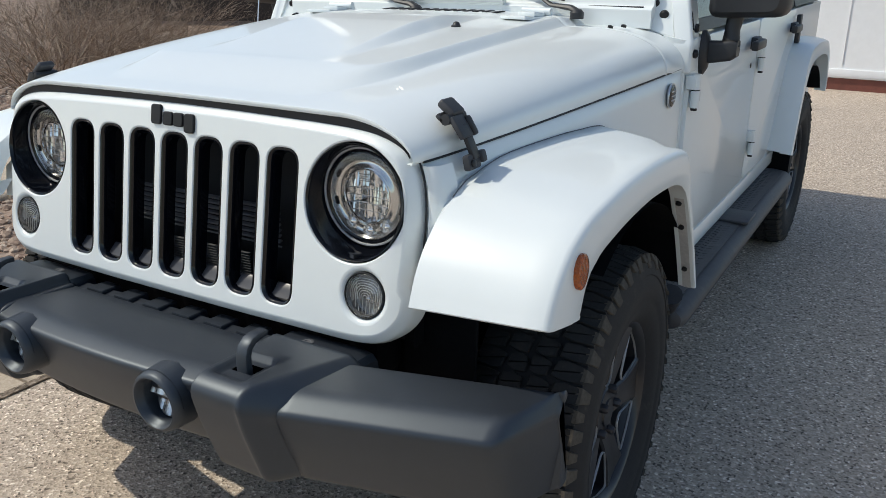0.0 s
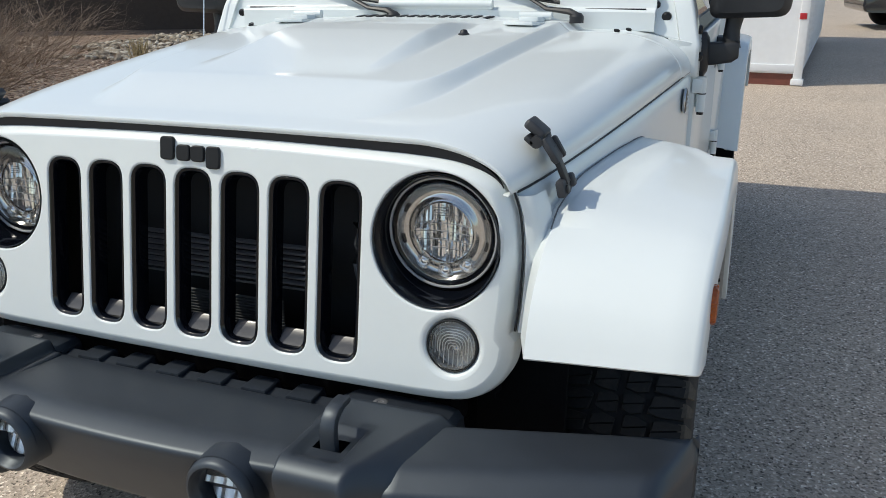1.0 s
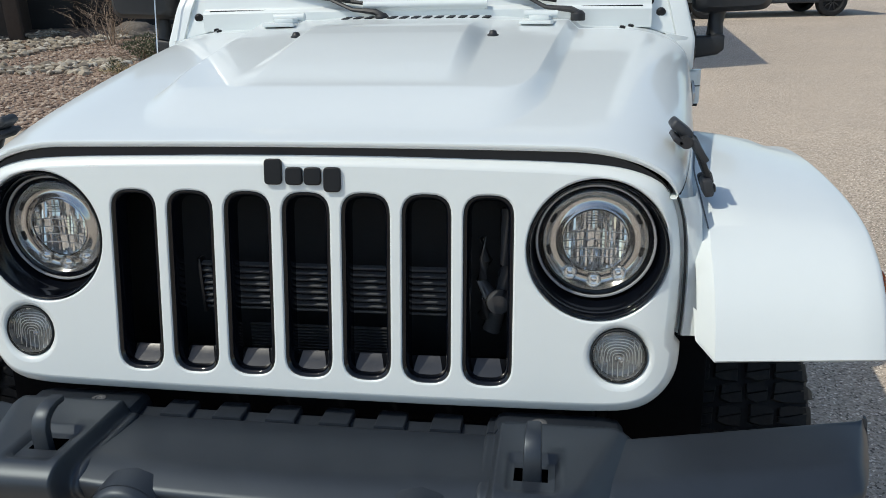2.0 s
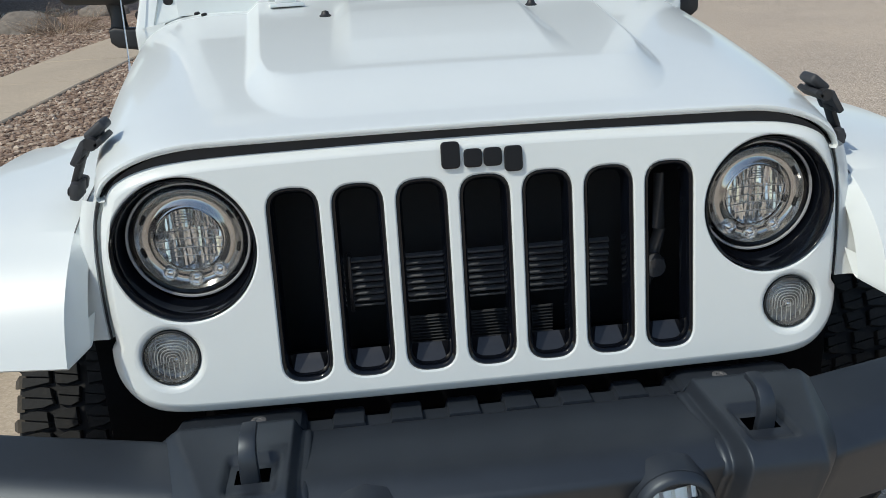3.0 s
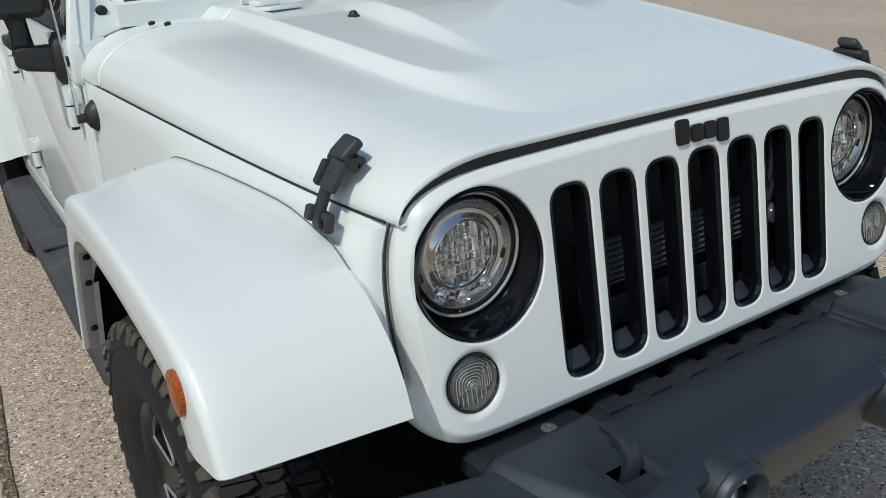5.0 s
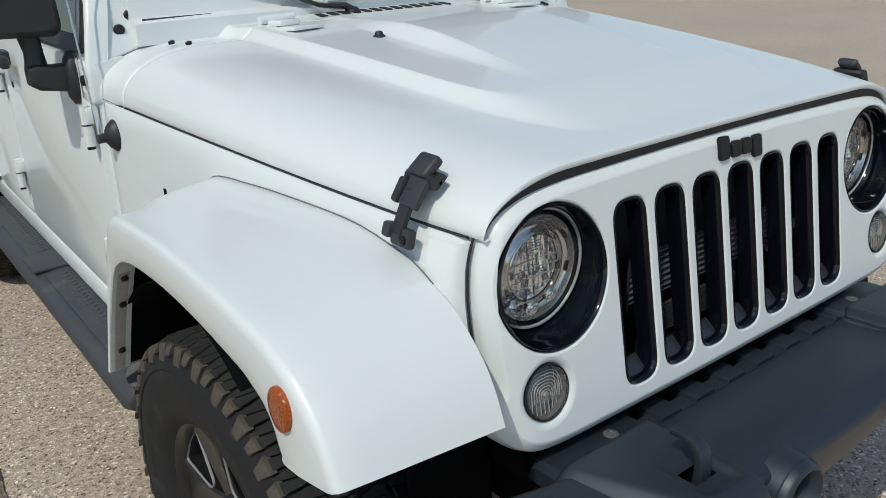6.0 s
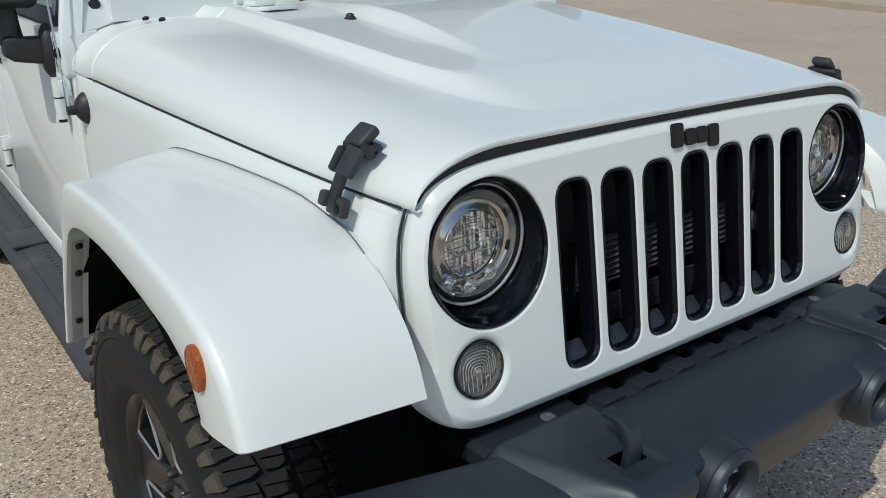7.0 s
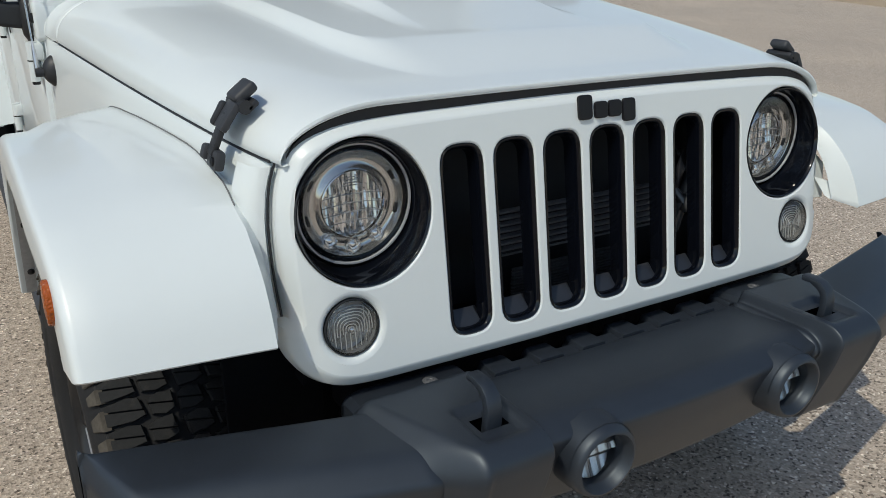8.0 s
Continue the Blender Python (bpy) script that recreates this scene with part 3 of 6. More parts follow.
for sx in (-1, 1):
    m = lamp_pose(sx, 0.4785, 0.9955, 0.0)  # local +z points forwards, out of the grille
    bm = bmesh.new()
    lathe(bm, [(0.1120, -0.012), (0.1120, -0.004), (0.1110, -0.001), (0.1092, -0.002), (0.1075, -0.012), (0.1050, -0.032), (0.1015, -0.052), (0.094, -0.062)], m, 64)
    lamp = part("headlight", bm, gloss_black, car, "round headlight in a gloss black bowl", 60)
    m = lamp_pose(sx, 0.4765, 0.9965, 0.0, 1.0) @ Matrix.Translation((0, 0, -0.0145))
    bm = bmesh.new()
    lathe(bm, [(0.0985, -0.046), (0.0985, -0.031), (0.0970, -0.0285), (0.0945, -0.0285), (0.0935, -0.031), (0.0935, -0.046)], m, 64)
    part("lens_rim", bm, rim_grey, lamp, "grey outer rim of the lens")
    bm = bmesh.new()
    lathe(bm, [(0.0937, -0.0315), (0.0900, -0.0335), (0.0865, -0.0345), (0.0860, -0.050)], m, 64)
    part("retaining_ring", bm, gloss_black, lamp, "black retaining ring")
    bm = bmesh.new()
    lathe(bm, [(0.0862, -0.036), (0.0850, -0.0335), (0.0832, -0.0345), (0.0805, -0.041), (0.071, -0.0455), (0.062, -0.0440), (0.0575, -0.0395), (0.0545, -0.0385), (0.0535, -0.041)], m, 64)
    part("bezel", bm, lamp_ring, lamp, "bright inner bezel with slots", 60)
    for a in (28, -14, 152, 194):
        bm = bmesh.new()
        rot = m @ Matrix.Rotation(radians(a), 4, "Z") @ Matrix.Translation((0.0775, 0, -0.0415)) @ Matrix.Rotation(radians(-28), 4, "Y")
        rbox(bm, (0.0065, 0.017, 0.004), 0.0015, rot, 1)
        part("bezel_slot", bm, matte_black, lamp)
    # faceted reflector behind the round centre lens
    bm = bmesh.new()
    rnd = random.Random(21)
    cols = 31
    for i in range(cols):
        xa, xb_ = -0.0535 + 0.107 * i / cols, -0.0535 + 0.107 * (i + 1) / cols
        xm = (xa + xb_) / 2
        h = math.sqrt(max(0.0001, 0.0535 ** 2 - xm * xm))
        n = 3 if abs(xm) < 0.035 else 2
        for j in range(n):
            za, zb = -h + 2 * h * j / n, -h + 2 * h * (j + 1) / n
            tx, tz = rnd.uniform(-0.8, 0.8), rnd.uniform(-0.7, 0.4)
            zm = (za + zb) / 2
            quad = [bm.verts.new(m @ Vector((a, b, -0.044 - 0.012 * (1 - (xm * xm + zm * zm) / 0.0029) + tx * (a - xm) + 0.35 * tz * (b - zm)))) for a, b in ((xa, za), (xb_, za), (xb_, zb), (xa, zb))]
            bm.faces.new(quad)
    lathe(bm, [(0.0536, -0.044), (0.054, -0.062), (0.001, -0.064)], m, 40)
    part("reflector", bm, facet_chrome, lamp, "faceted chrome reflector", 5)
    bm = bmesh.new()
    for k in range(4):
        zz = 0.012 - 0.0145 * k
        hw = math.sqrt(max(0.0, 0.0515 ** 2 - zz * zz))
        tube(bm, [m @ Vector((hw * (t / 6 - 1), zz + 0.007 * (1 - (t / 6 - 1) ** 2), -0.0385 + 0.008 * (1 - (t / 6 - 1) ** 2))) for t in range(13)], 0.0009, 6)
    for k in range(4):
        zz = 0.030 + 0.0045 * k
        tube(bm, [m @ Vector((-0.016, zz, -0.036)), m @ Vector((0.010, zz + 0.001, -0.035))], 0.0008, 6)
    part("lens_rib", bm, rim_grey, lamp)
    bm = bmesh.new()
    lathe(bm, [(0.0545, -0.041), (0.0545, -0.0365), (0.0530, -0.0355), (0.0515, -0.038)], m, 48)
    part("lens_ring", bm, chrome, lamp, "thin chrome ring")
    for a in (-125, -90, -55):
        bm = bmesh.new()
        c = m @ Matrix.Translation((0.0695 * math.cos(radians(a)), 0.0695 * math.sin(radians(a)), -0.0430))
        lathe(bm, [(0.0125, 0.0), (0.0120, 0.004), (0.0100, 0.0055), (0.007, 0.001), (0.004, 0.0035), (0.001, 0.004)], c, 20, False, True)
        part("small_lamp", bm, facet_chrome, lamp)
    bm = bmesh.new()
    prof = [(0.0935 * math.sin(t / 9 * math.pi / 2), -0.031 + 0.010 * math.cos(t / 9 * math.pi / 2)) for t in range(9, 0, -1)]
    lathe(bm, prof, m, 48, False, True)
    g = part("lens", bm, glass, lamp, "clear domed outer lens", 60)
    g.visible_shadow = False

    m = lamp_pose(sx, 0.518, 0.826, 0.0055) @ Matrix.Scale(0.89, 4)
    bm = bmesh.new()
    lathe(bm, [(0.0465, -0.001), (0.0470, -0.004), (0.0465, -0.03), (0.030, -0.034), (0.012, -0.026), (0.0, -0.026)], m, 40)
    sig = part("turn_signal", bm, signal_dark, car, "round clear turn signal", 50)
    bm = bmesh.new()
    lathe(bm, [(0.0510, -0.006), (0.0508, 0.0012), (0.0492, 0.0022), (0.0478, 0.0005)], m, 40)
    part("signal_seal", bm, matte_black, sig)
    bm = bmesh.new()
    prof = [(0.0485 * math.sin(t / 8 * math.pi / 2), 0.0005 + 0.009 * math.cos(t / 8 * math.pi / 2)) for t in range(8, 0, -1)]
    lathe(bm, prof, m, 40, False, True)
    o = part("signal_lens", bm, signal_lens, sig, "ribbed clear plastic lens", 60)
    o.visible_shadow = False
    # raised ribs: arches over the bulb, crossed by upright flutes
    bm = bmesh.new()
    for k in range(1, 9):
        r = 0.0052 * k
        pts = []
        for a in range(-20, 201, 11):
            c, d = math.cos(radians(a)), math.sin(radians(a))
            q = r / (abs(c) ** 2.8 + abs(d) ** 2.8) ** (1 / 2.8)
            u, v = q * c, q * d - 0.006
            if math.hypot(u, v) < 0.0440:
                pts.append(m @ Vector((u, v, -0.0105 + 0.006 * (1 - (u * u + v * v) / 0.0022))))
        if len(pts) > 3:
            tube(bm, pts, 0.0008, 5)
    for k in range(-4, 5):
        u = 0.0095 * k
        h = math.sqrt(0.0435 ** 2 - u * u)
        tube(bm, [m @ Vector((u, lerp(-h, h if abs(k) > 2 else -0.010, t / 5), -0.0115)) for t in range(6)], 0.0008, 5)
    part("lens_flute", bm, signal_rib, sig, "clear plastic flutes of the lens")
    bm = bmesh.new()
    lathe(bm, [(0.010, -0.028), (0.010, -0.016), (0.006, -0.010), (0.001, -0.008)], m @ Matrix.Translation((0.004, -0.008, 0)), 14, False, True)
    part("bulb", bm, facet_chrome, sig, "small bright bulb")

# ---- radiator and what shows through the slots ----
bm = bmesh.new()
rbox(bm, (1.16, 0.02, 0.46), 0.004, pose(0, 0.13, 0.88))
rad = part("radiator", bm, matte_black, car, "dark radiator behind the grille")
for k in range(8):
    bm = bmesh.new()
    rbox(bm, (0.452, 0.010 if k else 0.004, 0.0045), 0.001, pose(0.001, 0.042, 0.841 + 0.0122 * k, 22), 1)
    part("louvre", bm, radiator_mat, rad, "grey louvre")
for k in range(10):
    bm = bmesh.new()
    rbox(bm, (0.275, 0.006, 0.0022), 0.0008, pose(-0.008, 0.044, 0.752 + 0.0062 * k, 22), 1)
    part("fin", bm, fin_mat, rad, "thin cooler fin")
bm = bmesh.new()
rbox(bm, (0.006, 0.02, 0.105), 0.002, pose(-0.226, 0.044, 0.884))
part("louvre_bracket", bm, steel_dark, rad)
bm = bmesh.new()
tube(bm, [(0.285, 0.07, 0.98), (0.292, 0.065, 0.94), (0.283, 0.07, 0.90), (0.30, 0.06, 0.87), (0.287, 0.07, 0.83)], [0.008, 0.012, 0.010, 0.016, 0.012], 10)
tube(bm, [(0.325, 0.08, 1.03), (0.328, 0.07, 0.93), (0.318, 0.075, 0.86), (0.30, 0.08, 0.80)], [0.010, 0.012, 0.014, 0.018], 10)
lathe(bm, [(0.022, -0.01), (0.024, 0.0), (0.018, 0.012), (0.008, 0.014)], pose(0.315, 0.05, 0.865, 90), 18, True, True)
part("horn", bm, hose_black, rad, "dark horn and hose")
for sx in (-1, 1):
    bm = bmesh.new()
    slab(bm, 0.553, 0.563, 0.045, 0.128, 0.68, 1.07)
    part("radiator_shroud", flipped(bm, sx), liner, rad)
# filler block, coloured near-black for the shade under the hood
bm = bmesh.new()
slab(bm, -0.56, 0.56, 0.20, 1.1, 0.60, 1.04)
part("engine_bay", bm, liner, car, "filler block of the engine bay, near-black for shade")
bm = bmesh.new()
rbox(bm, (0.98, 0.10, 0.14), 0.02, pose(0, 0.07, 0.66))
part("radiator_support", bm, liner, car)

# ---- front fenders, flares ----
FL = [  # crease (y, z), opening edge (y, z)
    (-0.100, 0.860, 0.040, 0.832), (-0.081, 0.898, 0.050, 0.853), (-0.055, 0.934, 0.058, 0.874), (-0.012, 0.972, 0.075, 0.900), (0.035, 0.995, 0.100, 0.917), (0.090, 1.012, 0.140, 0.934),
    (0.22, 1.029, 0.245, 0.952), (0.40, 1.035, 0.40, 0.961), (0.55, 1.029, 0.545, 0.954), (0.635, 1.019, 0.615, 0.940), (0.672, 1.005, 0.652, 0.924), (0.702, 0.966, 0.684, 0.902), (0.735, 0.900, 0.717, 0.860), (0.80, 0.770, 0.784, 0.755), (0.885, 0.602, 0.870, 0.597)]

# height of the flare's joint with the body over its outer crease
LIFT = [(-0.10, -0.007), (-0.081, 0.000), (-0.055, 0.004), (-0.012, 0.006), (0.035, 0.013), (0.09, 0.022), (0.22, 0.025), (0.40, 0.026), (0.55, 0.030), (0.635, 0.035), (0.672, 0.034), (0.70, 0.029), (0.735, 0.018), (0.80, 0.010), (0.885, 0.004)]
# lower edge of the fender side, hidden behind the flare
FENDER_LOW = [(0.0, 0.835), (0.06, 0.840), (0.11, 0.90), (0.16, 0.96), (0.25, 1.0), (0.60, 1.01), (0.68, 1.0), (0.72, 0.95), (0.80, 0.82), (0.88, 0.68), (0.93, 0.62), (2.0, 0.60)]


SIDE = [(z, x) for x, z in reversed(TOP[6:16])]


def fender_x(y):
    return half_width(y) + 0.008 + 0.030 * smooth(0.28, 0.0, y)


def fine(table, n):
    """A smooth reading of a table of stations (Catmull-Rom)."""
    out = []
    k = len(table)
    for i in range(k - 1):
        p0, p1, p2, p3 = (np.array(table[max(0, min(k - 1, i + j))], float) for j in (-1, 0, 1, 2))
        for s in range(n):
            t = s / n
            out.append(0.5 * (2 * p1 + (p2 - p0) * t + (2 * p0 - 5 * p1 + 4 * p2 - p3) * t * t + (3 * p1 - p0 - 3 * p2 + p3) * t ** 3))
    out.append(np.array(table[-1], float))
    return out


for sx in (-1, 1):
    # fender side under the hood
    bm = bmesh.new()
    rings = []
    for i in range(41):
        y = 0.022 + 1.133 * i / 40
        x = half_width(y) + 0.002
        ze = hood_edge(y) - 0.0072
        e = -0.012 if i in (0, 40) else 0.0
        k = 0.030 * smooth(0.28, 0.0, y)
        low = min(curve_at(FENDER_LOW, y), ze - 0.075)
        rings.append([(x - 0.03, y, ze - 0.002), (x - 0.006 + e, y, ze), (x + e, y, ze - 0.006), (x + 0.004 + e + k * 0.5, y, ze - 0.045), (x + 0.006 + e + k, y, lerp(low, ze - 0.045, 0.4)), (x + 0.006 + e + k, y, low), (x - 0.02, y, low - 0.004)])
    loft(bm, [[(p[0] - 0.03, p[1] + 0.004, p[2]) for p in rings[0]]] + rings)
    # narrow front face beside the grille
    rows = []
    for k in range(13):
        z = lerp(0.848, 1.072, k / 12)
        xo = curve_at(SIDE, z)
        yo = lean(z) + sweep(xo)
        f = smooth(0.965, 0.925, z)  # below, the face runs on into the flare
        rows.append([(xo + 0.002, yo + 0.050, z), (xo + 0.005, yo + 0.027, z), (xo + 0.0075, yo + 0.0225, z), (xo + 0.018, yo + 0.024, z), (xo + 0.032, yo + lerp(0.036, 0.024, f), z), (xo + lerp(0.040, 0.048, f), yo + lerp(0.075, 0.020, f), z)])
    loft(bm, [[(p[0] - 0.006, p[1] + 0.012, p[2] - 0.001) for p in rows[0]]] + rows)
    part("fender", flipped(bm, sx), paint, car, "white painted front fender side", 40)
    bm = bmesh.new()
    tube(bm, [(half_width(y) - 0.0025, y, hood_edge(y) - 0.0052) for y in [0.02 + 1.12 * i / 40 for i in range(41)]], 0.0026, 6)
    part("hood_gap_seal", flipped(bm, sx), seal, car, "black line of the hood gap")
    bm = bmesh.new()
    tube(bm, [(x + 0.0085, lean(z) + sweep(x) + 0.0245, z) for x, z in EDGE[21:40]], 0.0020, 8)
    part("fender_gap", flipped(bm, sx), seal, car, "dark gap beside the grille")
    # shield between grille and wheel, its near-black colour standing for shade
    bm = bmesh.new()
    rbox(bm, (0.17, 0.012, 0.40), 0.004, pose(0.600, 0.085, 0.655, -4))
    part("splash_shield", flipped(bm, sx), liner, car, "splash shield ahead of the wheel, near-black for the shade there")
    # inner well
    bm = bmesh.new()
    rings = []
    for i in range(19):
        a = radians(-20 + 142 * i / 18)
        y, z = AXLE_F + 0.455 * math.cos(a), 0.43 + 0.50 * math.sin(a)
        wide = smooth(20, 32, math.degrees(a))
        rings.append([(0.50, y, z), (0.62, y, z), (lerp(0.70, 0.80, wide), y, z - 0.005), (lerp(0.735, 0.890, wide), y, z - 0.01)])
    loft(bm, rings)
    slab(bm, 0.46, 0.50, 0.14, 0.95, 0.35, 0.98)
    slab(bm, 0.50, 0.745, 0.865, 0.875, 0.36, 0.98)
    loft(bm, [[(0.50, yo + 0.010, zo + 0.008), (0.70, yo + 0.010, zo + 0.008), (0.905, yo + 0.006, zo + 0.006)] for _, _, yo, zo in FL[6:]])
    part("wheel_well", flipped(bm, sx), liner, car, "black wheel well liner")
    # flare
    bm = bmesh.new()
    rings = []
    st = fine(FL, 4)
    n = len(st)
    for k, (yc, zc, yo, zo) in enumerate(st):
        xb = max(0.640, fender_x(yc) - 0.003)
        up = curve_at(LIFT, yc)
        out = 0.912 + 0.008 * smooth(-0.1, 0.2, yc)
        t = Vector((0, yo - yc, zo - zc))
        fr = smooth(0.10, 0.0, yc)
        def top(f, lift):
            """A point of the upper face, f of the way out from the body."""
            k = (1 - f) * fr
            return (lerp(xb, out, f), yc - 0.017 * k, zc + lift)
        inner = top(0.015 + 0.045 * fr, up)
        ring = [(xb - 0.010 + 0.006 * fr, inner[1] + 0.056 * fr, inner[2] - 0.006 + 0.014 * fr), inner, top(0.30, up * lerp(0.78, 0.70, fr)), top(0.60, up * 0.40 + 0.002 * (1 - fr)), (out - 0.050, yc - 0.003 * fr, zc + up * 0.17 * fr + 0.002 * (1 - fr)), (out - 0.011, yc, zc)]
        L = max(t.length, 0.03)
        for d, xo in ((0.003, out - 0.004), (0.008, out + 0.0005), (0.018, out + 0.003)):
            f = d / L
            ring.append((xo, yc + t.y * f, zc + t.z * f))
        for f, xo in ((0.6, out + 0.006), (0.93, out + 0.004)):
            ring.append((xo, yc + t.y * f, zc + t.z * f))
        ring += [(out + 0.001, yo, zo), (out - 0.006, yo, zo + 0.001), (out - 0.040, yo - 0.001, zo + 0.003)]
        rings.append([Vector(p) for p in ring])
    low = [p + Vector((-0.0005 if i > 9 else 0, 0.004, -0.004)) for i, p in enumerate(rings[0])]
    low2 = [p + Vector((0, 0.016 if i < 6 else 0.005, 0.0)) for i, p in enumerate(rings[0])]
    low3 = [p + Vector((0, 0.05, 0.035) if i < 6 else (-0.004, 0.006, 0.006)) for i, p in enumerate(rings[0])]
    loft(bm, [low3, low2, low] + rings)
    flare = part("fender_flare", flipped(bm, sx), paint_satin, car, "broad white painted front fender flare", 32)
    # thin added tube whose grey imitates the shade in the flare's gap
    bm = bmesh.new()
    tube(bm, [r[1] + Vector((-0.0012, 0, 0.0006)) for r in rings[17:46]], 0.0013, 6)
    part("flare_gap_line", flipped(bm, sx), seam_grey, flare, "thin grey line for the shaded gap along the body")
    bm = bmesh.new()
    loft(bm, [[r[-2], r[-2] + Vector((-0.014, 0.001, 0.0)), r[-2] + Vector((-0.028, 0.003, 0.001)), r[-2] + Vector((-0.028, 0.02, 0.004))] for r in [[p + Vector((0, -0.002, -0.001)) for p in q] for q in rings[46:]]])
    part("flare_flange", flipped(bm, sx), flange_grey, flare, "dusty grey inner flange with bolts")
    # amber side marker, oval
    bm = bmesh.new()
    mm = Matrix.Translation((0.9235, 0.016, 0.927)) @ Matrix.Rotation(radians(90), 4, "Y") @ Matrix.Diagonal((1.22, 0.98, 1, 1))
    lathe(bm, [(0.0265, -0.012), (0.0265, 0.0), (0.025, 0.0018), (0.016, 0.0030), (0.004, 0.0034)], mm, 32, True, True)
    part("side_marker", flipped(bm, sx), amber, flare, "oval amber side marker lens", 60)
    for k in (11.75, 12.6, 13.6):
        i = int(k)
        f = k - i
        a, b = FL[i], FL[i + 1]
        y, z = lerp(a[2], b[2], f), lerp(a[3], b[3], f)
        tang = Vector((0, b[2] - a[2], b[3] - a[3])).normalized()
        nrm = Vector((0, tang.z, -tang.y)) * 1.0
        mid = Vector((0, AXLE_F - y, 0.45 - z))
        nrm = nrm if nrm.dot(mid) > 0 else -nrm
        q = nrm.to_track_quat("Z", "Y").to_matrix().to_4x4()
        bm = bmesh.new()
        lathe(bm, [(0.0075, -0.003), (0.0075, 0.003), (0.004, 0.005)], Matrix.Translation((0.900, y - 0.003, z + 0.001)) @ q, 10, True, True)
        part("flare_bolt", flipped(bm, sx), bolt_mat, flare)

# ---- hood latches ----
def moved(bm):
    """The latch stands a little off the hood's flank."""
    bmesh.ops.translate(bm, vec=(0.019, 0.001, 0.012), verts=bm.verts)
    return bm


def hood_latch(sx):
    y = 0.104
    bm = bmesh.new()
    m = pose(0.590, y + 0.004, 1.150, 0, 38, 0)
    rbox(bm, (0.040, 0.044, 0.017), 0.006, m @ Matrix.Translation((0, 0, 0.004)), 3)
    rbox(bm, (0.012, 0.046, 0.022), 0.004, m @ Matrix.Translation((0.014, 0, -0.004)))
    latch = part("hood_latch", flipped(moved(bm), sx), latch_grey, car, "black rubber and metal hood latch")
    bm = bmesh.new()
    tube(bm, [m @ Vector((0.016, -0.034, -0.006)), m @ Vector((0.016, 0.030, -0.006))], 0.0105, 12)
    rbox(bm, (0.020, 0.064, 0.010), 0.003, m @ Matrix.Translation((0.006, -0.002, -0.012)))
    part("latch_pivot", flipped(moved(bm), sx), trim_plastic, latch)
    bm = bmesh.new()
    rbox(bm, (0.040, 0.016, 0.014), 0.005, pose(0.623, y + 0.026, 1.119, 0, 60, 8))
    part("latch_tab", flipped(moved(bm), sx), trim_plastic, latch)
    bm = bmesh.new()
    rbox(bm, (0.046, 0.044, 0.011), 0.003, pose(0.620, y - 0.006, 1.121, 0, 56, 4))
    part("latch_plate", flipped(moved(bm), sx), latch_grey, latch, "flat plate of the latch")
    bm = bmesh.new()
    rbox(bm, (0.070, 0.026, 0.010), 0.003, pose(0.632, y + 0.004, 1.094, 0, 66, 3))
    rbox(bm, (0.012, 0.036, 0.012), 0.004, pose(0.626, y - 0.002, 1.108, 0, 62, 0))
    part("latch_strap", flipped(moved(bm), sx), trim_plastic, latch, "dark strap")
    bm = bmesh.new()
    rbox(bm, (0.030, 0.046, 0.016), 0.005, pose(0.641, y - 0.002, 1.057, 0, 78, 0))
    rbox(bm, (0.024, 0.018, 0.024), 0.005, pose(0.643, y + 0.026, 1.062, 0, 72, 0))
    part("latch_base", flipped(moved(bm), sx), latch_grey, latch)
    bm = bmesh.new()
    lathe(bm, [(0.0078, -0.002), (0.0078, 0.003), (0.005, 0.0045)], Matrix.Translation((0.6495, y - 0.012, 1.056)) @ Matrix.Rotation(radians(80), 4, "Y"), 12, True, True)
    part("latch_bolt", flipped(moved(bm), sx), bolt_mat, latch)


for sx in (-1, 1):
    hood_latch(sx)

# ---- front bumper ----
bumper = None


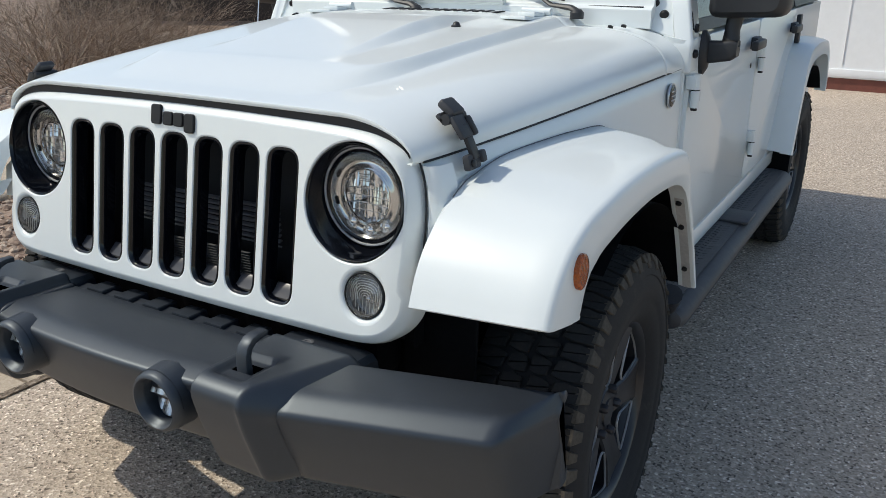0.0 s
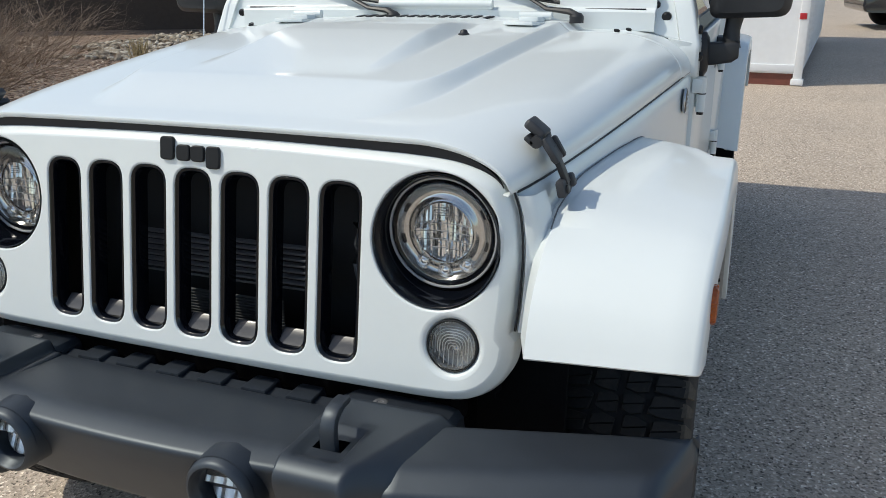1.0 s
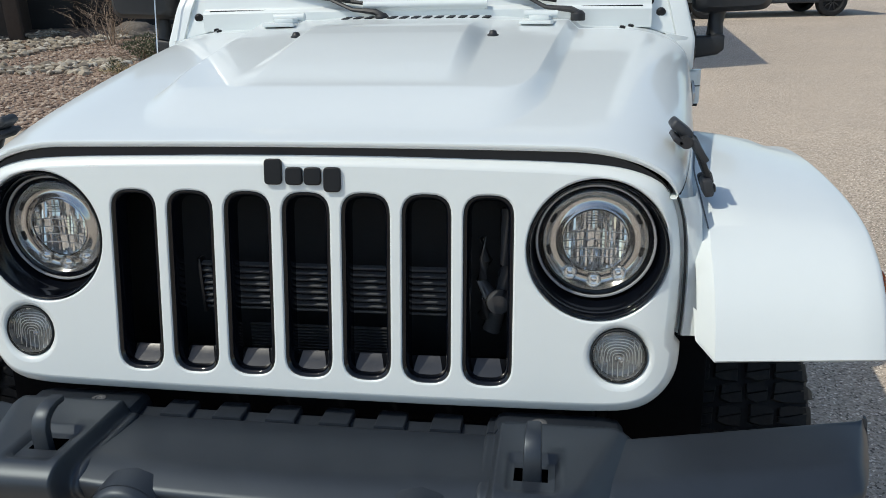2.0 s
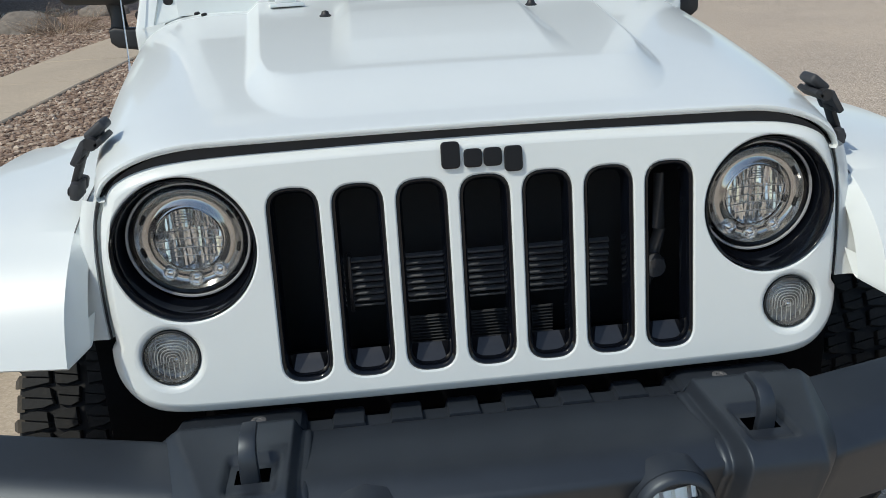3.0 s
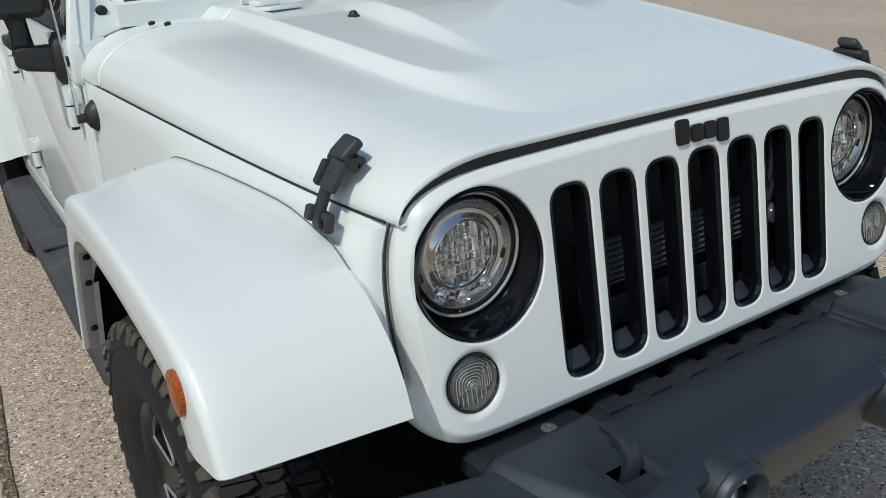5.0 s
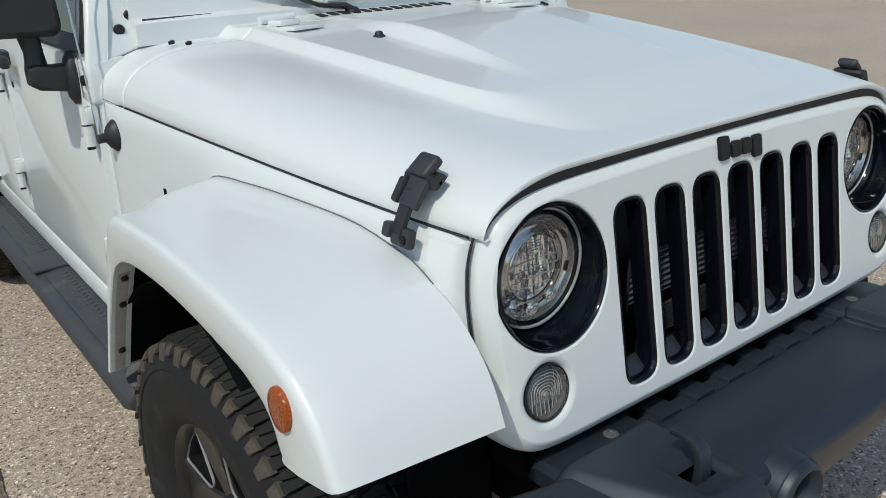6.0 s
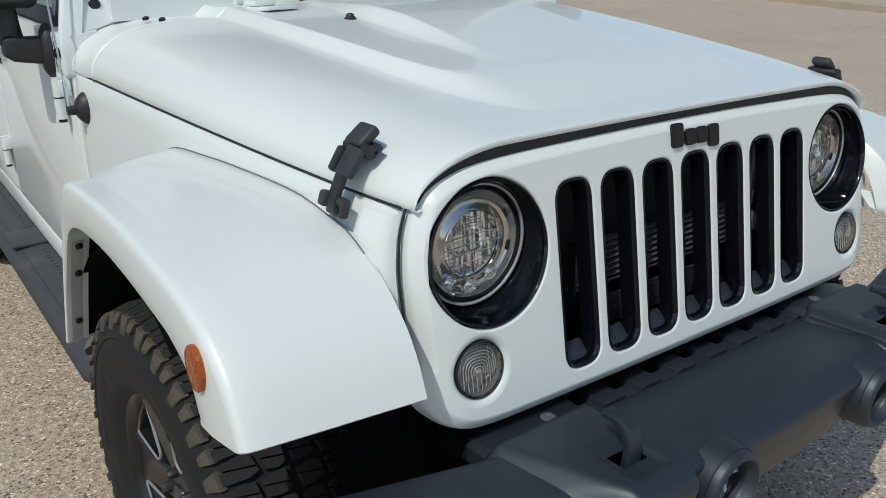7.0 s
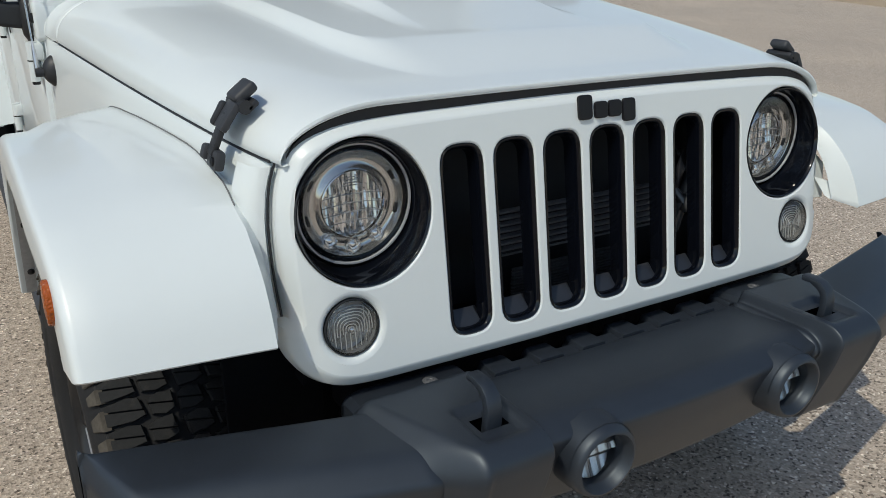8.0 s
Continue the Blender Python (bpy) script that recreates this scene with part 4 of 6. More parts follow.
def bumper_section(xs, yb, yf, zt, zb, front_in, r, dent=None, ends=(0.010, 0.010), bevel=(0.008, 0.006), rear=None):
    """One length of the bumper: a rounded profile drawn along x."""
    bm = bmesh.new()
    rings = []
    n = len(xs)
    for i, x in enumerate(xs):
        B, F, T, Z, K = (f(x) if callable(f) else f for f in (yb, yf, zt, zb, rear or zt))
        pts = round_poly([(B, Z), (F + front_in, Z), (F + 0.22 * front_in, lerp(Z, T, 0.62)), (F, T - bevel[1]), (F + bevel[0], T), (B, K)], [0.02, 0.03, 0.03, r, r * 1.6, 0.012], 5)
        fine_pts = []
        for a, b in zip(pts, pts[1:] + pts[:1]):
            k = max(1, int((b - a).length / 0.012)) if dent else 1
            fine_pts += [a.lerp(b, s / k) for s in range(k)]
        if dent:
            target = 96
            tot = [0.0]
            for a, b in zip(fine_pts, fine_pts[1:] + fine_pts[:1]):
                tot.append(tot[-1] + (b - a).length)
            res = []
            for s in range(target):
                d = tot[-1] * s / target
                j = max(k for k in range(len(fine_pts)) if tot[k] <= d + 1e-9)
                a, b = fine_pts[j], fine_pts[(j + 1) % len(fine_pts)]
                res.append(a.lerp(b, (d - tot[j]) / max(1e-9, tot[j + 1] - tot[j])))
            fine_pts = res
        ring = [Vector((x, p.x, p.y)) for p in fine_pts]
        if dent:
            for p in ring:
                p.z -= dent(p.x, p.y) * smooth(T - 0.085, T - 0.022, p.z)
        rings.append(ring)
    c0 = sum(rings[0], Vector()) / len(rings[0])
    c1 = sum(rings[-1], Vector()) / len(rings[-1])
    def shrunk(ring, c, k, dx):
        return [c + (p - c) * k + Vector((dx, 0, 0)) for p in ring]
    d = 1 if xs[-1] > xs[0] else -1
    e0, e1 = ends
    rings = [shrunk(rings[0], c0, 0.90, -d * e0), shrunk(rings[0], c0, 0.965, -d * e0 * 0.7)] + rings + [shrunk(rings[-1], c1, 0.965, d * e1 * 0.7), shrunk(rings[-1], c1, 0.90, d * e1)]
    loft(bm, rings, True, True)
    return bm


def bumper_front(x):
    """Front face of the middle length, swept back a little towards the blocks."""
    return -0.314 + 0.16 * x * x


bm = bumper_section([-0.335 + 0.67 * i / 24 for i in range(25)], -0.094, bumper_front, 0.706, 0.515, 0.066, 0.012, bevel=(0.048, 0.017), rear=0.690)
bumper = part("front_bumper", bm, bumper_plastic, car, "thick textured black plastic front bumper", 50)
# filler behind the ribs; its near-black colour gives the gap's shade
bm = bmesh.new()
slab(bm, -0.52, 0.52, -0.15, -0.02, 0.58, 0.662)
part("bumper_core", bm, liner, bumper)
# ribbed step between bumper and grille: ribs with a sloping flank, shallow pockets between them
POCKET, PITCH, POCKET_W = -0.2755, 0.0965, 0.041
for k in range(8):
    xa, xb_ = POCKET + PITCH * (k - 1), POCKET + PITCH * k - POCKET_W
    bm = bmesh.new()
    rings = []
    for y, z, nip in ((-0.096, 0.693, 0.0), (-0.054, 0.692, 0.0), (-0.044, 0.691, 0.0015), (-0.040, 0.689, 0.004), (-0.037, 0.684, 0.008)):
        rings.append([(xa - 0.002, y, 0.655), (xa + nip, y, 0.680), (xa + 0.0040 + nip, y, z - 0.0008), (xa + 0.0052 + nip, y, z), (xb_ - 0.002 - nip, y, z), (xb_ - nip, y, z - 0.0018), (xb_, y, 0.655)])
    loft(bm, rings, True, True)
    part("step_rib", bm, bumper_plastic, bumper, angle=30)
    if k < 7:
        bm = bmesh.new()
        loft(bm, [[(xb_ - 0.004, y, 0.655), (xb_ - 0.004, y, z), (POCKET + PITCH * k + 0.004, y, z), (POCKET + PITCH * k + 0.004, y, 0.655)] for y, z in ((-0.098, 0.6825), (-0.064, 0.6850), (-0.060, 0.682), (-0.059, 0.674))], True, True)
        part("step_pocket", bm, bumper_plastic, bumper)


def block_dent(x, y):
    """Shape of the block's top: inner and outer flanks, and the recess round the hook."""
    edge = lerp(0.432, 0.512, min(1.0, max(0.0, (y + 0.335) / 0.215)))
    flank = 0.026 * smooth(edge, edge + 0.046, x) + 0.024 * smooth(0.334, 0.321, x)
    hole = 0.009 * smooth(0.346, 0.354, x) * smooth(0.428, 0.420, x) * smooth(-0.298, -0.288, y) * smooth(-0.200, -0.210, y)
    return flank + hole


def block_front(x):
    return -0.338 + 0.034 * smooth(0.333, 0.319, x) + 1.25 * max(0.0, x - 0.447) - 0.25 * max(0.0, min(x, 0.455) - 0.435)


for sx in (-1, 1):
    xs = [0.310, 0.314, 0.318] + [0.3195 + 0.0015 * i for i in range(12)] + [0.340 + 0.215 * i / 43 for i in range(44)]
    bm = bumper_section(xs, -0.100, block_front, 0.729, 0.506, 0.062, 0.026, block_dent, (0.006, 0.004), bevel=(0.030, 0.020), rear=0.722)
    bmesh.ops.delete(bm, geom=[f for f in bm.faces if 0.362 < f.calc_center_median().x < 0.412 and -0.264 < f.calc_center_median().y < -0.222 and f.calc_center_median().z > 0.69], context="FACES")
    part("bumper_block", flipped(bm, sx), bumper_plastic, bumper, "raised bumper block round the tow hook", 50)
    # lower shelf behind the block
    bm = bmesh.new()
    loft(bm, [[(x, -0.104, 0.66), (x, -0.104, z), (x, -0.055, z - 0.002), (x, -0.040, z - 0.008), (x, -0.036, 0.66)] for x, z in ((0.318, 0.694), (0.324, 0.704), (0.334, 0.708), (0.500, 0.708), (0.522, 0.703), (0.532, 0.690))], True, True)
    part("bumper_shelf", flipped(bm, sx), bumper_plastic, bumper, "flat shelf between bumper block and grille", 30)
    bm = bumper_section([0.490 + 0.375 * (i / 20) for i in range(21)] + [0.876, 0.888, 0.899, 0.908, 0.915, 0.919], lambda x: -0.120 + 0.085 * (x - 0.52) / 0.40, lambda x: -0.286 + 0.088 * (x - 0.51) / 0.365 + 0.13 * max(0.0, (x - 0.866) / 0.053) ** 1.4, lambda x: 0.706 + 0.010 * (x - 0.5) / 0.4, lambda x: 0.497 + 0.02 * smooth(0.8, 0.92, x), 0.066, 0.012, None, (0.01, 0.003), bevel=(0.044, 0.028), rear=lambda x: 0.712 + 0.010 * (x - 0.5) / 0.4)
    part("bumper_end", flipped(bm, sx), bumper_plastic, bumper, "sloping bumper end cap", 50)
    # tow hook
    bm = bmesh.new()
    path = [(-0.248, 0.672), (-0.251, 0.705), (-0.253, 0.732), (-0.252, 0.750), (-0.246, 0.764), (-0.234, 0.773), (-0.217, 0.777), (-0.198, 0.776)]
    rings = []
    for i, (y, z) in enumerate(path):
        a = Vector(path[max(0, i - 1)])
        b = Vector(path[min(len(path) - 1, i + 1)])
        t = (b - a).normalized()
        nrm = Vector((-t.y, t.x))
        w, th = lerp(0.0145, 0.0115, i / 7), (0.0080 if i < 6 else 0.0060)
        loop = round_poly([(-w, -th), (w, -th), (w, th), (-w, th)], 0.004, 2)
        rings.append([(0.387 + p.x, y + nrm.x * p.y, z + nrm.y * p.y) for p in loop])
    loft(bm, rings, True, True)
    part("tow_hook", flipped(bm, sx), bumper_plastic, bumper, "black steel tow hook", 45)
    # walls of the hook opening, with its shade put into their colour
    bm = bmesh.new()
    loft(bm, [[(0.387 + a * w, -0.243 + b * d, z) for a, b in ((-1, -1), (1, -1), (1, 1), (-1, 1))] for w, d, z in ((0.030, 0.028, 0.7145), (0.030, 0.028, 0.700), (0.028, 0.026, 0.645))], True)
    bm.faces.new(bm.verts[-4:])
    part("hook_opening", flipped(bm, sx), liner, bumper, "deep opening round the hook, near-black for its shade")
    # fog lamp
    m = pose(sx * 0.224, -0.318, 0.642, 90, 0, 0)
    bm = bmesh.new()
    lathe(bm, [(0.0660, -0.04), (0.0635, -0.004), (0.0605, 0.009), (0.0565, 0.015), (0.0520, 0.016), (0.0485, 0.012), (0.0468, 0.004), (0.0442, 0.002), (0.0430, -0.004), (0.0425, -0.040)], m, 48)
    # brow that runs back from the ring into the bumper's top
    rings = []
    for k in range(7):
        t = k / 6
        y, w, h = lerp(-0.318, -0.200, t), lerp(0.0635, 0.030, t ** 1.6), lerp(0.0635, 0.056, t)
        rings.append([(sx * 0.224 + w * math.cos(a), y, 0.642 + h * math.sin(a)) for a in [math.pi * s / 18 for s in range(19)]])
    loft(bm, rings)
    fog = part("fog_lamp", bm, bumper_plastic, bumper, "round fog lamp in a thick black ring", 50)
    bm = bmesh.new()
    for j in range(15):
        xa, xb_ = -0.046 + 0.092 * j / 15, -0.046 + 0.092 * (j + 1) / 15
        for zi in range(2):
            za, zb = -0.046 + 0.092 * zi / 2, -0.046 + 0.092 * (zi + 1) / 2
            tilt = 0.30 * ((j * 5 + zi * 3) % 7 / 3 - 1)
            bm.faces.new([bm.verts.new(m @ Vector((a, b, -0.024 + tilt * (a - (xa + xb_) / 2) - 0.50 * (b - (za + zb) / 2) - 0.004 * (1 - ((a * a + b * b) / 0.0042))))) for a, b in ((xa, za), (xb_, za), (xb_, zb), (xa, zb))])
    part("fog_reflector", bm, fog_white, fog, "faceted chrome reflector", 10)
    bm = bmesh.new()
    prof = [(0.0430 * math.sin(t / 6 * math.pi / 2), -0.0150 + 0.004 * math.cos(t / 6 * math.pi / 2)) for t in range(6, 0, -1)]
    lathe(bm, prof, m, 32, False, True)
    o = part("fog_lens", bm, glass, fog, "clear lens", 60)
    o.visible_shadow = False
    # bolts on the step
    bm = bmesh.new()
    lathe(bm, [(0.013, -0.002), (0.013, 0.0012), (0.011, 0.0022), (0.006, 0.0022), (0.005, 0.0008), (0.001, 0.0008)], pose(0.393, -0.083, 0.707), 16, True, True)
    part("step_bolt", flipped(bm, sx), push_pin, bumper, "pale push pin")

# pale bracket that shows between bumper and wheel
bm = bmesh.new()
rbox(bm, (0.020, 0.006, 0.046), 0.002, pose(-0.603, 0.245, 0.545, 0, 18, 0))
part("hose_bracket", bm, pale_edge, car, "small pale bracket behind the bumper")

# ---- wheels ----
PITCHES = 30
# one pitch of the tread's half width: (share of the pitch, distance from the middle)
TREAD = [[(0.04, 0.004), (0.38, 0.004), (0.47, 0.020), (0.41, 0.041), (0.10, 0.045), (0.01, 0.027)],
         [(0.50, 0.010), (0.90, 0.006), (0.97, 0.028), (0.92, 0.049), (0.60, 0.053), (0.52, 0.036)],
         [(0.02, 0.057), (0.38, 0.050), (0.45, 0.071), (0.43, 0.116), (0.03, 0.116), (-0.03, 0.076)],
         [(0.55, 0.062), (0.89, 0.058), (0.93, 0.082), (0.94, 0.116), (0.54, 0.116), (0.50, 0.082)]]


def sliced(poly, gap):
    """Two halves of a polygon, parted by a slanting cut."""
    cu, cx = sum(p[0] for p in poly) / len(poly), sum(p[1] for p in poly) / len(poly)
    side_of = lambda p: (p[0] - cu) + 2.2 * (p[1] - cx)
    out = []
    for sg in (-1, 1):
        res = []
        for p, q in zip(poly, poly[1:] + poly[:1]):
            dp, dq = sg * side_of(p) - gap, sg * side_of(q) - gap
            if dp >= 0:
                res.append(p)
            if dp * dq < 0:
                f = dp / (dp - dq)
                res.append((lerp(p[0], q[0], f), lerp(p[1], q[1], f)))
        out.append(res)
    return out


lugs = []
for half, r_in in ((0.62, 0.376), (0.80, 0.360)):
    bm = bmesh.new()
    half *= math.pi / 60
    rings = []
    for dz, g in ((-0.006, 1.0), (0.0065, 1.0), (0.0085, 0.86)):
        ring = []
        for rr, t in ((r_in, -0.7), (0.393, -1), (0.393, 1), (r_in, 0.7)):
            base = 0.122 if rr < 0.39 else 0.112
            rr = 0.38 + (rr - 0.38) * g
            ring.append((rr * math.cos(half * t * g), rr * math.sin(half * t * g), base + dz))
        rings.append(ring)
    loft(bm, rings, True, True)
    lugs.append(mesh_of("shoulder_lug", bm, dusty_rubber, 30))


def wheel(sx, y, cx, steer=0.0):
    """An all-terrain tyre on a five-spoke black alloy wheel; axle along x."""
    m = Matrix.Translation((cx, y, TYRE_R)) @ Matrix.Rotation(radians(steer * sx), 4, "Z") @ Matrix.Rotation(radians(90), 4, "Y")  # local z points outwards
    bm = bmesh.new()
    R = TYRE_R - 0.012
    prof = [(0.222, -0.105), (0.235, -0.118), (0.275, -0.131), (0.325, -0.133), (0.365, -0.126), (0.385, -0.115), (R - 0.002, -0.095), (R, -0.06), (R + 0.001, 0.0), (R, 0.06), (R - 0.002, 0.095), (0.385, 0.115), (0.365, 0.126), (0.345, 0.131), (0.342, 0.128), (0.325, 0.133), (0.290, 0.132), (0.285, 0.129), (0.275, 0.130), (0.245, 0.121), (0.232, 0.112), (0.222, 0.104)]
    lathe(bm, prof, m, 72)
    ty = part("wheel", bm if sx > 0 else flipped(bm, sx), rubber, car, "black all-terrain tyre on a black alloy wheel", 40)
    # tread: interlocking blocks, each cut by a sipe
    bm = bmesh.new()
    for k in range(PITCHES):
        for side in (-1, 1):
            for poly in TREAD:
                for half in sliced(poly, 0.011):
                    lo, hi, top = [], [], []
                    cu, cx_ = sum(p[0] for p in half) / len(half), sum(p[1] for p in half) / len(half)
                    for u, x in half:
                        edge = 0.010 * max(0.0, (x - 0.088) / 0.028) ** 1.5
                        for lst, rr, g in ((lo, TYRE_R - 0.024, 1.0), (hi, TYRE_R - 0.0035 - edge, 1.0), (top, TYRE_R - 0.0005 - edge, 0.92)):
                            uu, xx = cu + (u - cu) * g, cx_ + (x - cx_) * g
                            a = 2 * math.pi * (k + uu + (0.5 if side < 0 else 0.0)) / PITCHES * side
                            lst.append(m @ Vector((rr * math.cos(a), rr * math.sin(a), xx * side)))
                    loft(bm, [lo, hi, top], True, True)
    part("tread", flipped(bm, sx), tread_rubber, ty, "chunky worn tread blocks", 30)
    # shoulder lugs that run down the outer sidewall
    mo = Matrix.Translation((sx * cx, y, TYRE_R)) @ Matrix.Rotation(radians(steer), 4, "Z") @ Matrix.Rotation(radians(90 * sx), 4, "Y")
    for k in range(2 * PITCHES):
        o = new("shoulder_lug", lugs[k % 2])
        o.parent = ty
        o.matrix_parent_inverse = ty.matrix_world.inverted()
        o.matrix_basis = mo @ Matrix.Rotation(2 * math.pi * (k + 0.42) / (2 * PITCHES), 4, "Z")
    # rim
    bm = bmesh.new()
    lathe(bm, [(0.2245, -0.10), (0.214, -0.085), (0.200, -0.02), (0.204, 0.06), (0.212, 0.092), (0.220, 0.104), (0.2275, 0.108), (0.2285, 0.1015)], m, 56)
    lathe(bm, [(0.20, 0.012), (0.03, 0.008)], m, 40)
    part("rim", flipped(bm, sx), rim_black, ty, "satin black alloy rim", 40)
    bm = bmesh.new()
    lathe(bm, [(0.072, 0.03), (0.070, 0.070), (0.062, 0.078), (0.036, 0.080), (0.034, 0.084), (0.010, 0.086)], m, 32, False, True)
    part("hub", flipped(bm, sx), rim_black, ty, "black wheel centre", 35)
    for k in range(5):
        bm = bmesh.new()
        a = 2 * math.pi * k / 5 + 0.3
        mm = m @ Matrix.Rotation(a, 4, "Z")
        rings = []
        for r, w, z in ((0.045, 0.040, 0.072), (0.085, 0.036, 0.080), (0.14, 0.040, 0.088), (0.185, 0.055, 0.092), (0.214, 0.068, 0.094)):
            rings.append([mm @ Vector((r, s * w, z - d)) for s, d in ((-1, 0.045), (-1, 0.006), (-0.86, 0.0), (-0.25, 0.004), (0.25, 0.004), (0.86, 0.0), (1, 0.006), (1, 0.045))])
        loft(bm, rings, True, True)
        part("spoke", flipped(bm, sx), rim_black, ty, "broad black spoke", 35)
    for k in range(5):
        bm = bmesh.new()
        a = 2 * math.pi * k / 5 + 0.3 + math.pi / 5
        mm = m @ Matrix.Rotation(a, 4, "Z")
        loop = round_poly([(0.098, -0.014), (0.196, -0.068), (0.203, 0.0), (0.196, 0.068), (0.098, 0.014)], 0.012, 3)
        n = len(loop)
        c = Vector((0.165, 0))
        rows = []
        for k2, z in ((1.0, 0.0865), (1.010, 0.0905), (1.023, 0.0895), (1.023, 0.085)):
            rows.append([mm @ Vector((c.x + (p.x - c.x) * k2, p.y * k2, z + 0.02 * (p.x - 0.2))) for p in loop])
        loft(bm, rows + [rows[0]], True)
        part("milled_edge", flipped(bm, sx), pale_edge, ty, "bright milled window edge", 40)
    for k in range(5):
        bm = bmesh.new()
        a = 2 * math.pi * k / 5 + 0.3
        lathe(bm, [(0.0115, 0.07), (0.0115, 0.090), (0.008, 0.096), (0.002, 0.098)], m @ Matrix.Rotation(a, 4, "Z") @ Matrix.Translation((0.058, 0, 0)), 8, False, True)
        part("lug_nut", flipped(bm, sx), steel_dark, ty, "dark lug nut")


for y, cx in ((AXLE_F, 0.760), (AXLE_R, 0.715)):
    for sx in (-1, 1):
        wheel(sx, y, cx, 2.0 if y == AXLE_F else 0.0)

# ---- suspension and underside ----
for y in (AXLE_F, AXLE_R):
    bm = bmesh.new()
    tube(bm, [(-0.66, y, 0.40), (0.66, y, 0.40)], 0.045, 12)
    part("axle", bm, steel_dark, car)
for sx in (-1, 1):
    bm = bmesh.new()
    pts = [(0.50 + 0.055 * math.cos(t * 0.7), AXLE_F + 0.055 * math.sin(t * 0.7), 0.46 + 0.0075 * t) for t in range(46)]
    tube(bm, pts, 0.008, 6)
    tube(bm, [(0.56, 0.20, 0.62), (0.545, 0.22, 0.74)], 0.022, 10)
    part("spring", flipped(bm, sx), steel_dark, car)
    bm = bmesh.new()
    rbox(bm, (0.08, 3.9, 0.13), 0.01, pose(0.42, 1.95, 0.55))
    part("frame_rail", flipped(bm, sx), liner, car)
bm = bmesh.new()
slab(bm, -0.73, 0.73, 1.16, 3.95, 0.52, 0.62)
part("floor_pan", bm, matte_black, car)

# ---- cab: sides, doors, windscreen, roof ----
def side_x(z):
    """Body side: nearly upright below the belt, leaning in above it."""
    return 0.780 - (0.30 * (z - 1.225) if z > 1.225 else 0.0)


for sx in (-1, 1):
    bm = bmesh.new()
    rings = []
    for y in (1.152, 1.156, 2.0, 2.75, 3.3, 3.95, 3.958):
        e = -0.008 if y in (1.152, 3.958) else 0.0
        bot = 0.53 if y < 2.8 else 0.62
        rings.append([(side_x(z) - 0.012 + e, y, z) for z in (bot, 0.75, 0.9, 1.05, 1.215)] + [(0.70, y, 1.225), (0.68, y, bot)])
    loft(bm, rings, True, True)
    side = part("body_side", flipped(bm, sx), paint, car, "white painted body side", 40)
    bm = bmesh.new()
    rbox(bm, (0.03, 1.75, 0.07), 0.012, pose(0.765, 2.05, 0.545))
    part("sill", flipped(bm, sx), paint, side, "white painted rocker sill")
    for name, poly in (("front_door", [(1.178, 1.218), (1.172, 0.86), (1.176, 0.74), (1.20, 0.66), (1.26, 0.605), (1.36, 0.59), (2.135, 0.59), (2.15, 0.62), (2.15, 1.218)]),
                       ("rear_door", [(2.165, 1.218), (2.165, 0.62), (2.18, 0.59), (2.60, 0.59), (2.70, 0.63), (2.80, 0.78), (2.93, 0.98), (3.02, 1.02), (3.02, 1.218)])):
        bm = bmesh.new()
        loop = round_poly(poly, 0.02, 3)
        plate(bm, loop, lambda a, b, d: Vector((side_x(b) + 0.001 - d, a, b)), 0.02, 0.005)
        door = part(name, flipped(bm, sx), paint, car, "white painted door", 40)
        y0 = poly[0][0]
        # handle
        bm = bmesh.new()
        hy = 2.02 if name == "front_door" else 2.90
        rbox(bm, (0.030, 0.085, 0.042), 0.007, pose(side_x(1.09) + 0.010, hy + 0.03, 1.140))
        rbox(bm, (0.026, 0.16, 0.034), 0.008, pose(side_x(1.09) + 0.034, hy - 0.03, 1.138))
        part("door_handle", flipped(bm, sx), trim_plastic, door, "black grab door handle")
        for hz in (1.075, 0.745):
            bm = bmesh.new()
            for dy, dz, h in ((0.012, 0.022, 0.045), (0.012, -0.022, 0.040)):
                rbox(bm, (0.030, 0.052, h - 0.004), 0.006, pose(side_x(hz) + 0.006, y0 + dy + (0.025 if dz < 0 else 0.0), hz + dz))
            tube(bm, [(side_x(hz) + 0.018, y0 + 0.002, hz - 0.05), (side_x(hz) + 0.018, y0 + 0.002, hz + 0.046)], 0.0125, 12)
            part("hinge", flipped(bm, sx), paint, door, "white painted exposed door hinge")
            bm = bmesh.new()
            tube(bm, [(side_x(hz) + 0.018, y0 + 0.002, hz - 0.058), (side_x(hz) + 0.018, y0 + 0.002, hz - 0.050)], 0.0095, 10)
            part("hinge_pin", flipped(bm, sx), bolt_mat, door)
            bm = bmesh.new()
            tube(bm, [(side_x(hz) + 0.018, y0 + 0.002, hz - 0.001), (side_x(hz) + 0.018, y0 + 0.002, hz + 0.002)], 0.0132, 12)
            part("hinge_ring", flipped(bm, sx), bolt_mat, door)
        # window
        bm = bmesh.new()
        y1 = poly[-1][0]
        top = 1.60
        fr = [(y0 + (0.03 if name == "front_door" else 0.02), 1.230), (y1 - 0.02, 1.230), (y1 - 0.02, top), (y0 + (0.26 if name == "front_door" else 0.02), top)]
        outer = round_poly(fr, 0.03, 3)
        innr = inset([Vector(p) for p in outer], 0.035)
        a = [bm.verts.new((side_x(p[1]) - 0.008, p[0], p[1])) for p in outer]
        b = [bm.verts.new((side_x(p[1]) - 0.008, p[0], p[1])) for p in innr]
        a2 = [bm.verts.new((side_x(p[1]) - 0.035, p[0], p[1])) for p in outer]
        b2 = [bm.verts.new((side_x(p[1]) - 0.035, p[0], p[1])) for p in innr]
